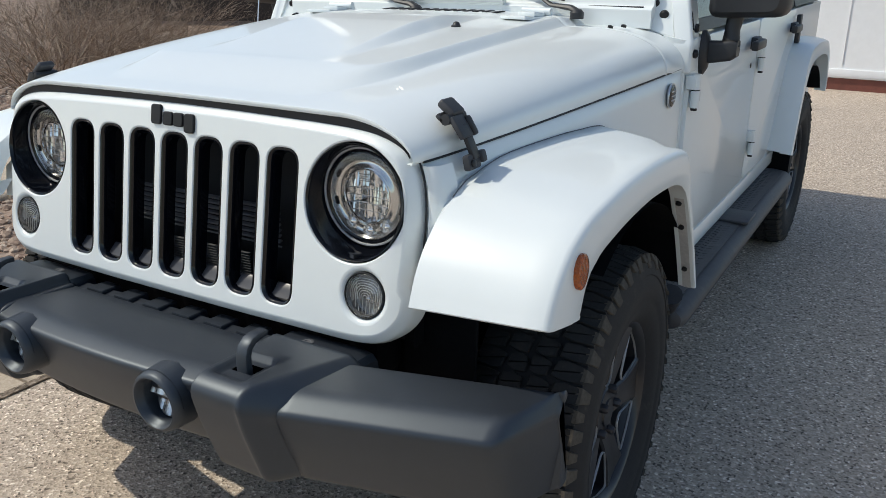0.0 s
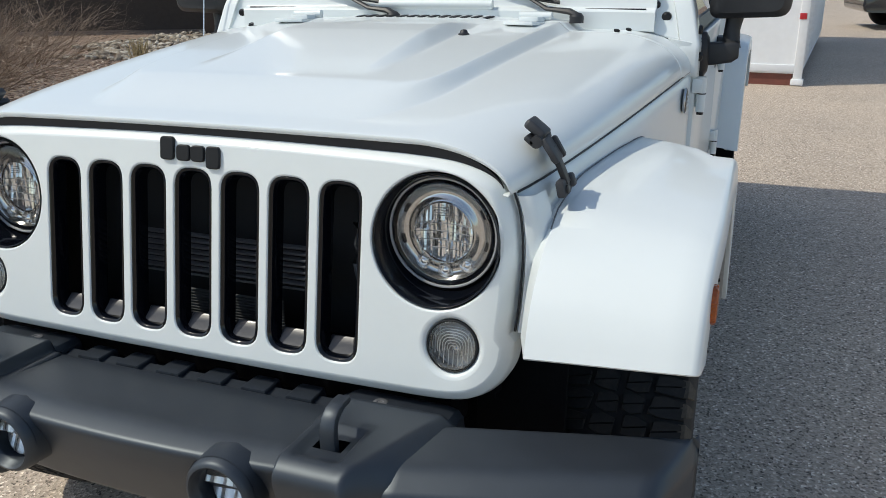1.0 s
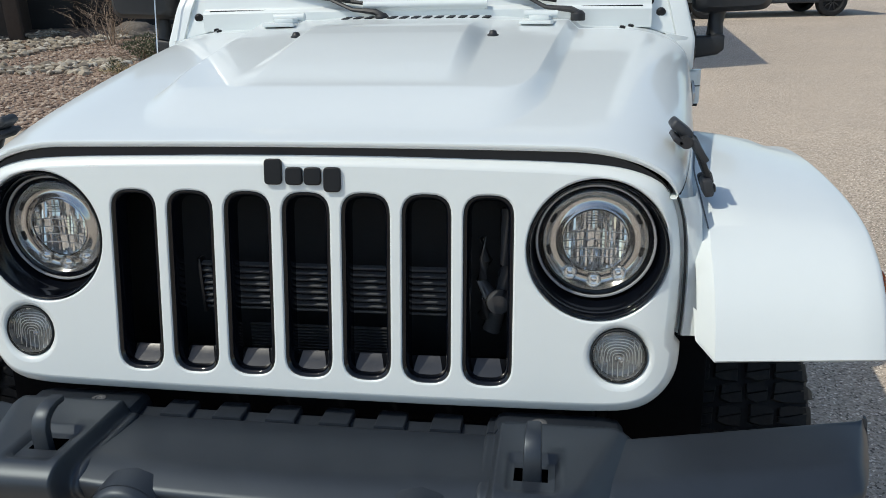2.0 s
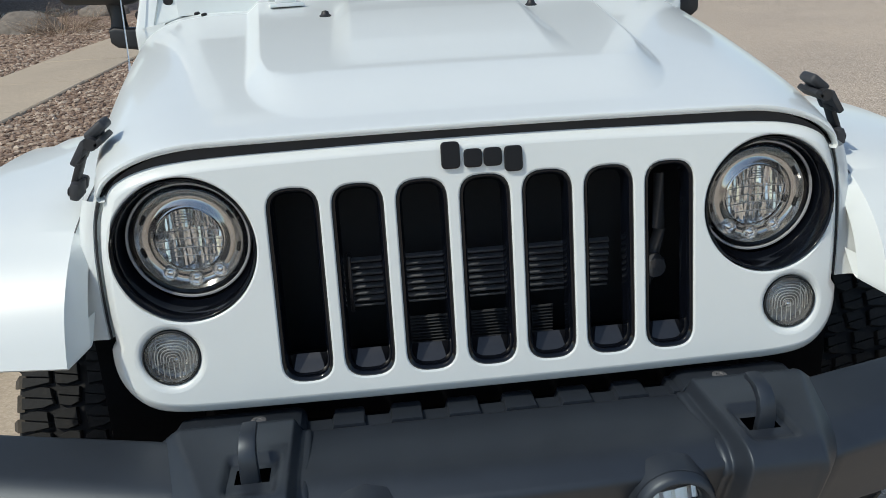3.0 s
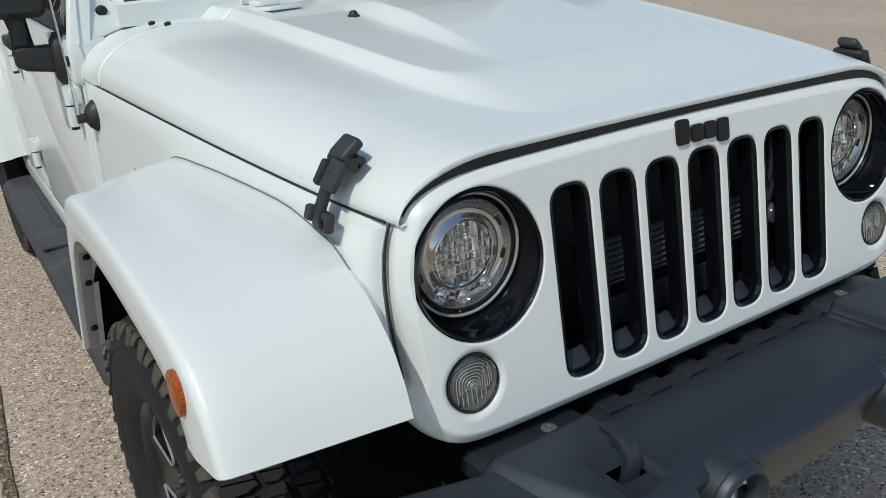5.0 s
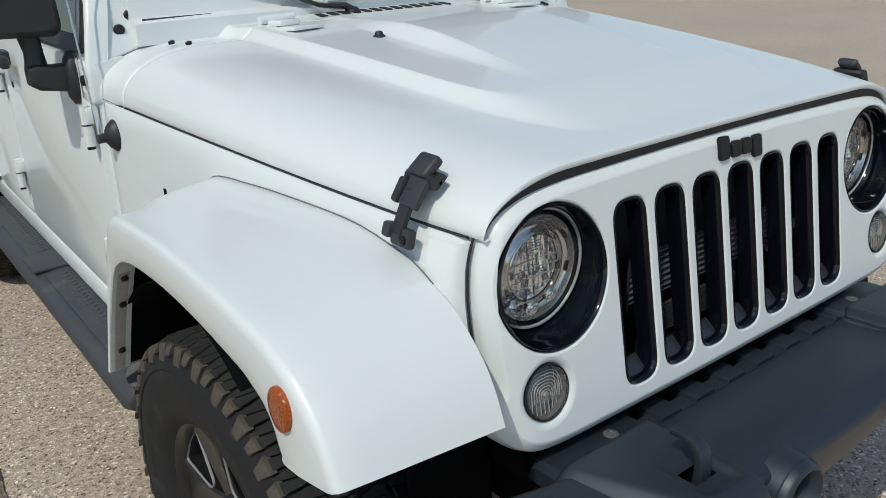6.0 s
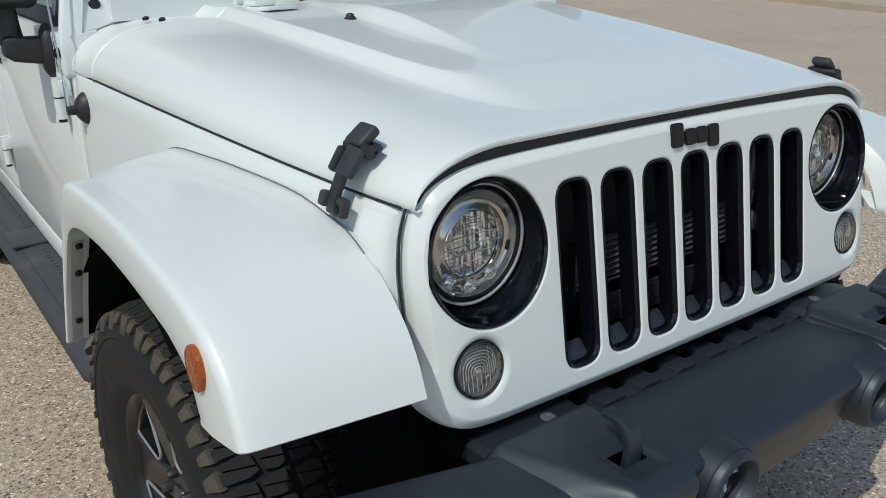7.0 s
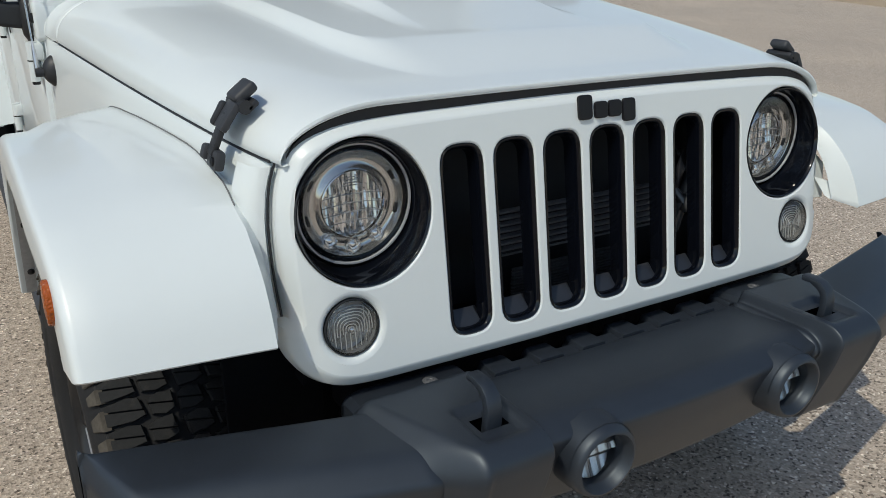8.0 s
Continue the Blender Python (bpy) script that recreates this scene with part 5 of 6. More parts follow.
        for i in range(len(a)):
            for p, q in ((a, b), (b, b2), (b2, a2), (a2, a)):
                bm.faces.new((p[i - 1], p[i], q[i], q[i - 1]))
        part("window_frame", flipped(bm, sx), trim_plastic, door, "black window frame")
        bm = bmesh.new()
        loft(bm, [[(side_x(p[1]) - d, p[0], p[1]) for p in inset([Vector(p) for p in outer], 0.03)] for d in (0.018, 0.023)], True, True)
        g = part("window_pane", flipped(bm, sx), window_glass, door, "tinted door glass")
        g.visible_shadow = False
    # black key cylinder on the front door
    bm = bmesh.new()
    lathe(bm, [(0.010, -0.004), (0.010, 0.003), (0.006, 0.004)], Matrix.Translation((side_x(1.03), 2.05, 1.055)) @ Matrix.Rotation(radians(90), 4, "Y"), 12, True, True)
    part("lock", flipped(bm, sx), bolt_mat, side)
    # windscreen side bracket with bolts
    bm = bmesh.new()
    poly = [(1.150, 1.122), (1.150, 1.20), (1.185, 1.31), (1.42, 1.72), (1.47, 1.72), (1.27, 1.30), (1.235, 1.19), (1.235, 1.122)]
    plate(bm, round_poly(poly, 0.012, 3), lambda a, b, d: Vector((side_x(b) + 0.004 - d, a, b)), 0.05, 0.010, 3)
    part("windscreen_pillar", flipped(bm, sx), paint, car, "white painted windscreen pillar", 40)
    for y, z in ((1.205, 1.245), (1.190, 1.175)):
        bm = bmesh.new()
        lathe(bm, [(0.0125, -0.003), (0.0125, 0.004), (0.008, 0.008)], Matrix.Translation((side_x(z) + 0.004, y, z)) @ Matrix.Rotation(radians(90), 4, "Y"), 14, True, True)
        part("pillar_bolt", flipped(bm, sx), bolt_mat, car, "black pillar bolt")
    # front plate of the windscreen frame at the corner, with its bolts
    bm = bmesh.new()
    poly = [(0.60, 1.245), (0.735, 1.215), (0.738, 1.35), (0.70, 1.70), (0.62, 1.70), (0.615, 1.36)]
    plate(bm, round_poly(poly, 0.012, 3), lambda a, b, d: Vector((a, 1.165 + 0.42 * (b - 1.23) + d, b)), 0.05, 0.008, 3)
    part("windscreen_post", flipped(bm, sx), paint, car, "white painted windscreen post", 40)
    for x, z in ((0.688, 1.280), (0.655, 1.310)):
        bm = bmesh.new()
        y = 1.165 + 0.42 * (z - 1.23)
        lathe(bm, [(0.0135, -0.003), (0.0135, 0.003), (0.010, 0.007), (0.004, 0.0075)], Matrix.Translation((x, y, z)) @ Matrix.Rotation(radians(112), 4, "X"), 14, True, True)
        part("frame_bolt", flipped(bm, sx), bolt_mat, car, "black windscreen frame bolt")
    # mirror
    bm = bmesh.new()
    lathe(bm, [(0.055, 0.0), (0.055, 0.012), (0.040, 0.022), (0.01, 0.026)], Matrix.Translation((side_x(1.17) + 0.0, 1.275, 1.172)) @ Matrix.Rotation(radians(90), 4, "Y") @ Matrix.Diagonal((1.15, 0.55, 1, 1)), 24, True, True)
    rings = []
    for x, z, h, w in ((0.782, 1.172, 0.034, 0.022), (0.83, 1.176, 0.030, 0.026), (0.865, 1.182, 0.030, 0.028), (0.882, 1.186, 0.022, 0.024)):
        loop = round_poly([(-w, -h), (w, -h), (w, h), (-w, h)], 0.012, 3)
        rings.append([(x, 1.285 + p.x, z + p.y) for p in loop])
    loft(bm, rings, True, True)
    tube(bm, [(0.858, 1.29, 1.19), (0.858, 1.295, 1.24), (0.866, 1.30, 1.30)], [0.028, 0.022, 0.026], 12)
    mir = part("mirror", flipped(bm, sx), trim_plastic, car, "black plastic door mirror", 45)
    bm = bmesh.new()
    loop = round_poly([(0.790, 1.268), (1.005, 1.276), (1.012, 1.455), (0.800, 1.462)], 0.035, 5)
    rows = []
    for d, k in ((0.0, 0.90), (0.012, 1.0), (0.05, 1.0), (0.095, 0.96), (0.115, 0.80)):
        c = Vector((0.9, 1.365))
        rows.append([(c.x + (p.x - c.x) * k, 1.345 - d, c.y + (p.y - c.y) * k) for p in loop])
    loft(bm, rows, True, True)
    part("mirror_head", flipped(bm, sx), trim_plastic, mir, "black mirror housing", 45)
    bm = bmesh.new()
    loft(bm, [[(0.9 + (p.x - 0.9) * 0.86, 1.347 + d, 1.365 + (p.y - 1.365) * 0.86) for p in loop] for d in (0.0, 0.003)], True, True)
    part("mirror_glass", flipped(bm, sx), chrome, mir, "mirror glass")
    # side step
    bm = bmesh.new()
    rings = []
    for y, k in ((0.925, 0.55), (0.935, 0.85), (0.96, 1.0), (1.9, 1.0), (2.78, 1.0), (2.81, 0.85), (2.82, 0.6)):
        base = [(0.735, 0.440), (0.735, 0.505), (0.80, 0.508), (0.868, 0.500), (0.893, 0.478), (0.893, 0.448), (0.86, 0.428)]
        rings.append([(0.815 + (p.x - 0.815) * k, y, 0.468 + (p.y - 0.468) * k) for p in round_poly(base, 0.012, 2)])
    loft(bm, rings, True, True)
    st_ob = part("side_step", flipped(bm, sx), step_mat, car, "black plastic side step board", 40)
    for yy in (1.0, 1.96):
        bm = bmesh.new()
        for i in range(26):
            for j in range(5):
                x = 0.760 + 0.021 * j
                y = yy + 0.06 + 0.028 * i
                rbox(bm, (0.017, 0.006, 0.004), 0.001, pose(x, y, 0.5085 - 0.05 * max(0, x - 0.80), 0, 0, 35 if j % 2 else -35), 1)
        rbox(bm, (0.108, 0.76, 0.003), 0.001, pose(0.802, yy + 0.41, 0.5068), 1)
        part("step_tread", flipped(bm, sx), step_mat, st_ob, "raised tread studs")
    bm = bmesh.new()
    rbox(bm, (0.14, 0.16, 0.012), 0.005, pose(0.812, 1.90, 0.511))
    part("step_pad", flipped(bm, sx), step_mat, st_ob)
    bm = bmesh.new()
    tube(bm, [(0.60, 0.99, 0.50), (0.74, 0.975, 0.50), (0.84, 0.935, 0.515), (0.86, 0.89, 0.56)], [0.03, 0.034, 0.036, 0.030], 12)
    part("step_tube", flipped(bm, sx), trim_plastic, st_ob, "black round step end")
    # rear flare
    bm = bmesh.new()
    RF = [(2.76, 0.585, 2.80, 0.575), (2.80, 0.70, 2.84, 0.68), (2.86, 0.86, 2.905, 0.83), (2.93, 0.985, 2.98, 0.925), (3.00, 1.035, 3.04, 0.955), (3.10, 1.052, 3.13, 0.975), (3.36, 1.056, 3.36, 0.982), (3.58, 1.040, 3.56, 0.966), (3.68, 1.00, 3.65, 0.935), (3.73, 0.94, 3.70, 0.89), (3.765, 0.86, 3.735, 0.825), (3.785, 0.775, 3.755, 0.75)]
    rings = []
    for yc, zc, yo, zo in fine(RF, 3):
        out = 0.880
        ring = [(0.765, yc, zc + 0.012), (0.80, yc, zc + 0.010), (0.835, yc, zc + 0.005), (out - 0.02, yc, zc), (out - 0.004, lerp(yc, yo, 0.12), lerp(zc, zo, 0.12)), (out, lerp(yc, yo, 0.4), lerp(zc, zo, 0.4)), (out - 0.002, yo, zo), (out - 0.06, yo, zo + 0.004)]
        rings.append(ring)
    loft(bm, rings)
    part("rear_flare", flipped(bm, sx), paint_satin, car, "white painted rear fender flare", 35)
    bm = bmesh.new()
    rings = []
    for i in range(15):
        a = radians(44 + 132 * i / 14)
        y, z = AXLE_R + 0.47 * math.cos(a), 0.43 + 0.50 * math.sin(a)
        rings.append([(0.55, y, z), (0.75, y, z), (0.86, y, z)])
    loft(bm, rings)
    slab(bm, 0.52, 0.56, 2.9, 3.9, 0.4, 1.0)
    part("rear_wheel_well", flipped(bm, sx), liner, car)
    bm = bmesh.new()
    rbox(bm, (0.02, 0.05, 0.13), 0.004, pose(side_x(1.12) + 0.012, 3.06, 1.125))
    part("door_bumper", flipped(bm, sx), trim_plastic, car, "small black body stop")

# windscreen frame, hinges, glass, wipers
bm = bmesh.new()
rings = []
for i in range(25):
    x = -0.66 + 1.32 * i / 24
    z = 1.292 + 0.004 * (1 - (x / 0.66) ** 2)
    rings.append([(x, y + 0.012 * (1 - (x / 0.66) ** 2) * -1, z + dz) for y, dz in ((1.152, -0.05), (1.152, 0.0), (1.156, 0.005), (1.172, 0.010), (1.176, 0.016), (1.180, 0.060), (1.20, 0.066), (1.21, -0.05))])
loft(bm, rings, True, True)
wind = part("windscreen_frame", bm, paint, car, "white painted windscreen frame", 35)
bm = bmesh.new()
tube(bm, [(-0.16, 1.142, 1.312), (0.20, 1.142, 1.312)], 0.013, 14)
rbox(bm, (0.35, 0.03, 0.014), 0.004, pose(0.02, 1.152, 1.304, 10))
part("frame_hinge", bm, paint, wind, "white windscreen frame hinge bar")
for x0 in (-0.64, 0.215):
    bm = bmesh.new()
    rbox(bm, (0.42, 0.006, 0.004), 0.0015, pose(x0 + 0.21, 1.160, 1.300, 20), 1)
    part("frame_gap", bm, seal, wind)
bm = bmesh.new()
loft(bm, [[(x, y + d, z) for x, y, z in ((-0.64, 1.185, 1.34), (0.64, 1.185, 1.34), (0.60, 1.36, 1.74), (-0.60, 1.36, 1.74))] for d in (0.0, 0.006)], True, True)
g = part("windscreen_glass", bm, window_glass, wind, "windscreen glass")
g.visible_shadow = False
bm = bmesh.new()
rbox(bm, (1.36, 0.06, 0.06), 0.015, pose(0, 1.385, 1.75))
part("windscreen_header", bm, paint, wind)
for x0, x1 in ((-0.10, -0.36), (0.455, 0.23)):
    bm = bmesh.new()
    tube(bm, [(x0, 1.105, 1.286), (x0 - 0.02, 1.108, 1.296), (x0 - 0.09, 1.125, 1.302), (x1, 1.165, 1.372)], [0.016, 0.015, 0.010, 0.007], 8, 0.6)
    lathe(bm, [(0.020, -0.012), (0.020, 0.006), (0.013, 0.014), (0.004, 0.016)], pose(x0, 1.105, 1.278), 14, True, True)
    wip = part("wiper", bm, trim_plastic, car, "black windscreen wiper arm", 40)
    bm = bmesh.new()
    tube(bm, [(x0 - 0.06, 1.150, 1.318), (x1 - 0.22, 1.185, 1.368)], 0.006, 6)
    rbox(bm, (0.09, 0.012, 0.008), 0.002, pose((x0 * 0.45 + x1 * 0.55), 1.14, 1.338, 0, 16, 0), 1)
    part("wiper_blade", bm, trim_plastic, wip)
bm = bmesh.new()
rings = []
for y, k, zt in ((1.38, 0.94, 1.775), (1.45, 1.0, 1.795), (2.6, 1.0, 1.82), (3.80, 1.0, 1.80), (3.88, 0.96, 1.775)):
    rings.append([(-0.655 * k, y, zt - 0.09), (-0.62 * k, y, zt - 0.02), (-0.55 * k, y, zt), (0.55 * k, y, zt), (0.62 * k, y, zt - 0.02), (0.655 * k, y, zt - 0.09)])
loft(bm, rings, True, True)
part("roof", bm, trim_plastic, car, "black hard top roof")
bm = bmesh.new()
for sx in (-1, 1):
    loft(bm, [[(sx * (side_x(z) - d), y, z) for y, z in ((3.05, 1.225), (3.93, 1.225), (3.86, 1.70), (3.05, 1.70))] for d in (0.012, 0.03)], True, True)
loft(bm, [[(-w, y, z), (w, y, z), (w, y + 0.03, z), (-w, y + 0.03, z)] for w, y, z in ((0.755, 3.915, 1.225), (0.63, 3.85, 1.72))], True, True)
part("hard_top_side", bm, trim_plastic, car, "dark hard top sides")
bm = bmesh.new()
rbox(bm, (1.48, 0.035, 0.62), 0.012, pose(0, 3.945, 0.915))
part("tailgate", bm, paint, car, "plain white tailgate")
bm = bmesh.new()
rbox(bm, (1.30, 0.06, 0.20), 0.04, pose(0, 1.50, 1.18))
part("dashboard", bm, interior, car, "dark dashboard")
for x, y, w in ((-0.37, 2.35, 0.48), (0.37, 2.35, 0.48), (0, 3.2, 1.2)):
    bm = bmesh.new()
    rbox(bm, (w, 0.14, 0.75), 0.05, pose(x, y, 1.05, -12))
    part("seat", bm, interior, car, "dark seat back")
bm = bmesh.new()
rbox(bm, (1.5, 0.16, 0.18), 0.03, pose(0, 4.04, 0.60))
part("rear_bumper", bm, bumper_plastic, car)

# round side badges, antenna
bm = bmesh.new()
lathe(bm, [(0.031, -0.004), (0.031, 0.002), (0.027, 0.0045)], Matrix.Translation((0.768, 1.045, 1.075)) @ Matrix.Rotation(radians(90), 4, "Y"), 28, True, True)
bd = part("side_badge", bm, gloss_black, car, "small round dark badge with a pale rim")
bm = bmesh.new()
lathe(bm, [(0.0315, -0.004), (0.034, 0.0), (0.033, 0.003), (0.0305, 0.0025)], Matrix.Translation((0.768, 1.045, 1.075)) @ Matrix.Rotation(radians(90), 4, "Y"), 28)
for dz in (0.012, 0.0, -0.012):
    rbox(bm, (0.002, 0.034, 0.004), 0.0006, pose(0.7732, 1.045, 1.075 + dz), 1)
part("badge_rim", bm, milled, bd)
bm = bmesh.new()
mm = Matrix.Translation((-0.763, 1.085, 1.062)) @ Matrix.Rotation(radians(-90), 4, "Y")
lathe(bm, [(0.030, -0.004), (0.029, 0.006), (0.020, 0.018), (0.012, 0.024)], mm @ Matrix.Diagonal((1.25, 1, 1, 1)), 20, True, True)
tube(bm, [(-0.785, 1.085, 1.060), (-0.805, 1.085, 1.060)], 0.011, 10)
ant = part("antenna", bm, trim_plastic, car, "black antenna base with a thin mast")
bm = bmesh.new()
tube(bm, [(-0.800, 1.085, 1.055), (-0.800, 1.090, 1.10), (-0.800, 1.10, 1.13)], [0.0055, 0.005, 0.003], 8)
tube(bm, [(-0.800, 1.10, 1.13), (-0.802, 1.16, 1.45), (-0.805, 1.22, 1.85)], [0.0022, 0.002, 0.0016], 6)
part("mast", bm, milled, ant, "thin pale antenna mast")

# ---- surroundings ----
# white storage container on the road
box = thing("storage_container", "white storage container with a rust red base rail", "container", at=(0.0, 12.5, 0))
cm = pose(1.37, 9.40, 0, 0, 0, -4.5)


def in_box(bm):
    bmesh.ops.transform(bm, matrix=cm, verts=bm.verts)
    return bm


bm = bmesh.new()
slab(bm, -2.15, 0.0, 0.0, 6.1, 0.14, 2.60)
part("body", in_box(bm), container_white, box, "white sheet metal body")
bm = bmesh.new()
slab(bm, -2.10, -0.10, 0.02, 6.08, 0.0, 0.14)
part("base_rail", in_box(bm), container_red, box, "rust red base rail")
for x in (-2.15, -0.07):
    bm = bmesh.new()
    rbox(bm, (0.10, 0.10, 2.60), 0.012, pose(x + 0.035, 0.03, 1.31))
    part("corner_post", in_box(bm), container_white, box)
    bm = bmesh.new()
    rbox(bm, (0.14, 0.14, 0.07), 0.008, pose(x + 0.035, 0.03, 0.045))
    part("corner_foot", in_box(bm), container_white, box)
bm = bmesh.new()
for k in range(18):
    rbox(bm, (0.02, 0.14, 2.30), 0.006, pose(0.004, 0.3 + 0.32 * k, 1.38), 1)
part("side_rib", in_box(bm), container_white, box, "pressed ribs of the side wall")
bm = bmesh.new()
rbox(bm, (2.06, 0.02, 0.09), 0.006, pose(-1.07, -0.008, 0.20))
rbox(bm, (0.012, 0.014, 2.2), 0.003, pose(-0.93, -0.006, 1.4))
part("door_seam", in_box(bm), container_white, box)
bm = bmesh.new()
rbox(bm, (0.075, 0.012, 0.07), 0.003, pose(-0.05, -0.024, 0.80))
part("red_marker", in_box(bm), red_mark, box, "small red reflector")

# dark car parked beyond it
fc = thing("parked_car", "dark grey parked car in the sun", "car", at=(4.85, 19.5, 0))
fm = pose(4.85, 19.4, 0, 0, 0, 8)


def in_car(bm):
    bmesh.ops.transform(bm, matrix=fm, verts=bm.verts)
    return bm


bm = bmesh.new()
prof = [(-2.25, 0.36), (-2.28, 0.62), (-2.15, 0.86), (-1.2, 0.96), (-0.55, 1.40), (0.9, 1.45), (1.7, 1.05), (2.2, 0.98), (2.28, 0.60), (2.22, 0.34)]
rings = []
for y, k, zz in ((-0.90, 0.98, 0.0), (-0.88, 1.0, 0.0), (0.88, 1.0, 0.0), (0.90, 0.98, 0.0)):
    rings.append([(p.x * k, y * (1.0 - 0.22 * max(0, p.y - 0.95)), 0.25 + (p.y - 0.25) * (0.99 if k < 1 else 1)) for p in round_poly(prof, 0.12, 4)])
loft(bm, rings, True, True)
part("body", in_car(bm), far_paint, fc, "dark grey glossy body", 30)
for x in (-1.40, 1.42):
    for y in (-0.80, 0.80):
        bm = bmesh.new()
        m = Matrix.Translation((x, y, 0.33)) @ Matrix.Rotation(radians(90 if y < 0 else -90), 4, "X")
        lathe(bm, [(0.22, -0.1), (0.32, -0.1), (0.335, -0.06), (0.335, 0.08), (0.32, 0.115), (0.24, 0.12), (0.22, 0.10), (0.20, 0.06), (0.03, 0.05)], m, 32, False, True)
        w = part("wheel", in_car(bm), rubber, fc, "black tyre on a dark wheel")
        bm = bmesh.new()
        for k in range(10):
            rbox(bm, (0.17, 0.022, 0.02), 0.004, m @ Matrix.Rotation(2 * math.pi * k / 10, 4, "Z") @ Matrix.Translation((0.115, 0, 0.08)), 1)
        part("rim", in_car(bm), steel_dark, w, "dark spoked rim")
bm = bmesh.new()
for y in (-0.905, 0.905):
    rbox(bm, (2.2, 0.03, 0.06), 0.01, pose(0, y, 0.33))
part("sill_trim", in_car(bm), steel_dark, fc)

# house wall in shade behind the planting
house = thing("house", "dark brown stucco house in shade", "house", at=(-14, 16, 0))
hm = pose(-11.9, 14.2, 0.1, 0, 0, 22)


def in_house(bm):
    bmesh.ops.transform(bm, matrix=hm, verts=bm.verts)
    return bm


bm = bmesh.new()
slab(bm, -6.0, 1.2, 0.0, 5.0, 0.0, 3.0)
part("wall", in_house(bm), wall_brown, house, "brown stucco wall")
bm = bmesh.new()
slab(bm, 1.2, 5.2, 1.6, 5.0, 0.0, 3.0)
part("recess_wall", in_house(bm), door_dark, house, "dark recessed porch wall")
bm = bmesh.new()
slab(bm, -6.6, 5.8, -1.6, 5.6, 3.0, 3.25)
part("roof", in_house(bm), wall_brown, house, "brown overhanging roof")
bm = bmesh.new()
rbox(bm, (0.9, 0.06, 2.0), 0.02, pose(2.6, 1.57, 1.0))
part("door", in_house(bm), door_dark, house)
for x in (1.5, 5.0):
    bm = bmesh.new()
    rbox(bm, (0.25, 0.25, 3.0), 0.02, pose(x, -1.2, 1.5))
    part("post", in_house(bm), wall_brown, house)

# wooden fence far down the walk
fence = thing("fence", "weathered brown wooden board fence", "fence", at=(-5, 24, 0))
bm = bmesh.new()
rbox(bm, (8.0, 0.06, 0.09), 0.01, pose(-5.5, 24.0, 0.5))
rbox(bm, (8.0, 0.06, 0.09), 0.01, pose(-5.5, 24.0, 1.4))
part("rail", bm, wood_fence, fence)
bm = bmesh.new()
rbox(bm, (0.14, 0.022, 1.75), 0.004, pose(0, 0, 0.98), 1)
board = mesh_of("board", bm, wood_fence)
for k in range(52):
    o = new("board", board)
    o.parent = fence
    o.matrix_parent_inverse = fence.matrix_world.inverted()
    o.location = (-9.4 + 0.152 * k, 23.95, 0.1 + random.uniform(-0.02, 0.02))
    o.rotation_euler = (0, random.uniform(-0.01, 0.01), 0)


# ---- stones and plants ----
def stones(name, spots, mat, label, flatness=0.62):
    """Loose stones, each a small uneven lump, as one object."""
    ico = bmesh.new()
    bmesh.ops.create_icosphere(ico, subdivisions=1, radius=1.0)
    base = np.array([v.co[:] for v in ico.verts])
    tris = np.array([[v.index for v in f.verts] for f in ico.faces])
    ico.free()
    n, k = len(spots), len(base)
    rng = np.random.default_rng(5)
    spots = np.array(spots)
    jit = 1 + rng.uniform(-0.28, 0.28, (n, k, 1))
    sc = np.stack([rng.uniform(0.7, 1.3, n), rng.uniform(0.7, 1.3, n), rng.uniform(0.45, 0.8, n) * flatness / 0.62], 1)[:, None, :]
    v = base[None] * jit * sc * spots[:, 3][:, None, None]
    a = rng.uniform(0, 6.283, n)
    c, s = np.cos(a)[:, None], np.sin(a)[:, None]
    x, y = v[..., 0] * c - v[..., 1] * s, v[..., 0] * s + v[..., 1] * c
    v = np.stack([x, y, v[..., 2]], -1) + spots[:, None, :3]
    f = tris[None] + (np.arange(n) * k)[:, None, None]
    me = bpy.data.meshes.new(name)
    me.from_pydata(v.reshape(-1, 3).tolist(), [], f.reshape(-1, 3).tolist())
    me.materials.append(mat)
    return tagged(new(name, me), label, "gravel", kind="stuff")


rng = np.random.default_rng(11)
spots = []
for _ in range(11000):
    y = rng.uniform(0.2, 13.0)
    x = rng.uniform(-3.28, -1.89) + drift(y)
    spots.append((x, y, 0.108, rng.uniform(0.010, 0.030)))
for _ in range(14000):
    y = rng.uniform(1.0, 13.5)
    x = -4.36 - 4.6 * rng.random() ** 1.2 + drift(y)
    spots.append((x, y, 0.108, rng.uniform(0.014, 0.036)))
stones("gravel", spots, gravel_mat, "red and tan decorative gravel beside the walk")
spots = []
for _ in range(2600):
    a = rng.random()
    y = rng.uniform(8.6, 16.5)
    x = rng.uniform(-10.5, -5.6)
    if noise.noise((x * 0.5, y * 0.4, 3.0)) > -0.05:
        spots.append((x, y, 0.13, rng.uniform(0.03, 0.085)))
stones("cobbles", spots, cobble_mat, "pale river cobbles in the planting bed")


def boulder(x, y, r, h, label):
    bm = bmesh.new()
    bmesh.ops.create_icosphere(bm, subdivisions=4, radius=1.0)
    for v in bm.verts:
        d = noise.fractal(v.co * 1.3 + Vector((x, y, 0)), 1.0, 2.0, 4) * 0.28
        v.co = v.co * (1 + d)
        v.co = Vector((x + v.co.x * r, y + v.co.y * r * 0.75, 0.06 + v.co.z * h))
    solid("boulder", bm, boulder_mat, label, "rock", "landscape boulders", angle=60)


boulder(-5.35, 12.9, 0.62, 0.32, "grey brown landscape boulder in the planting bed")
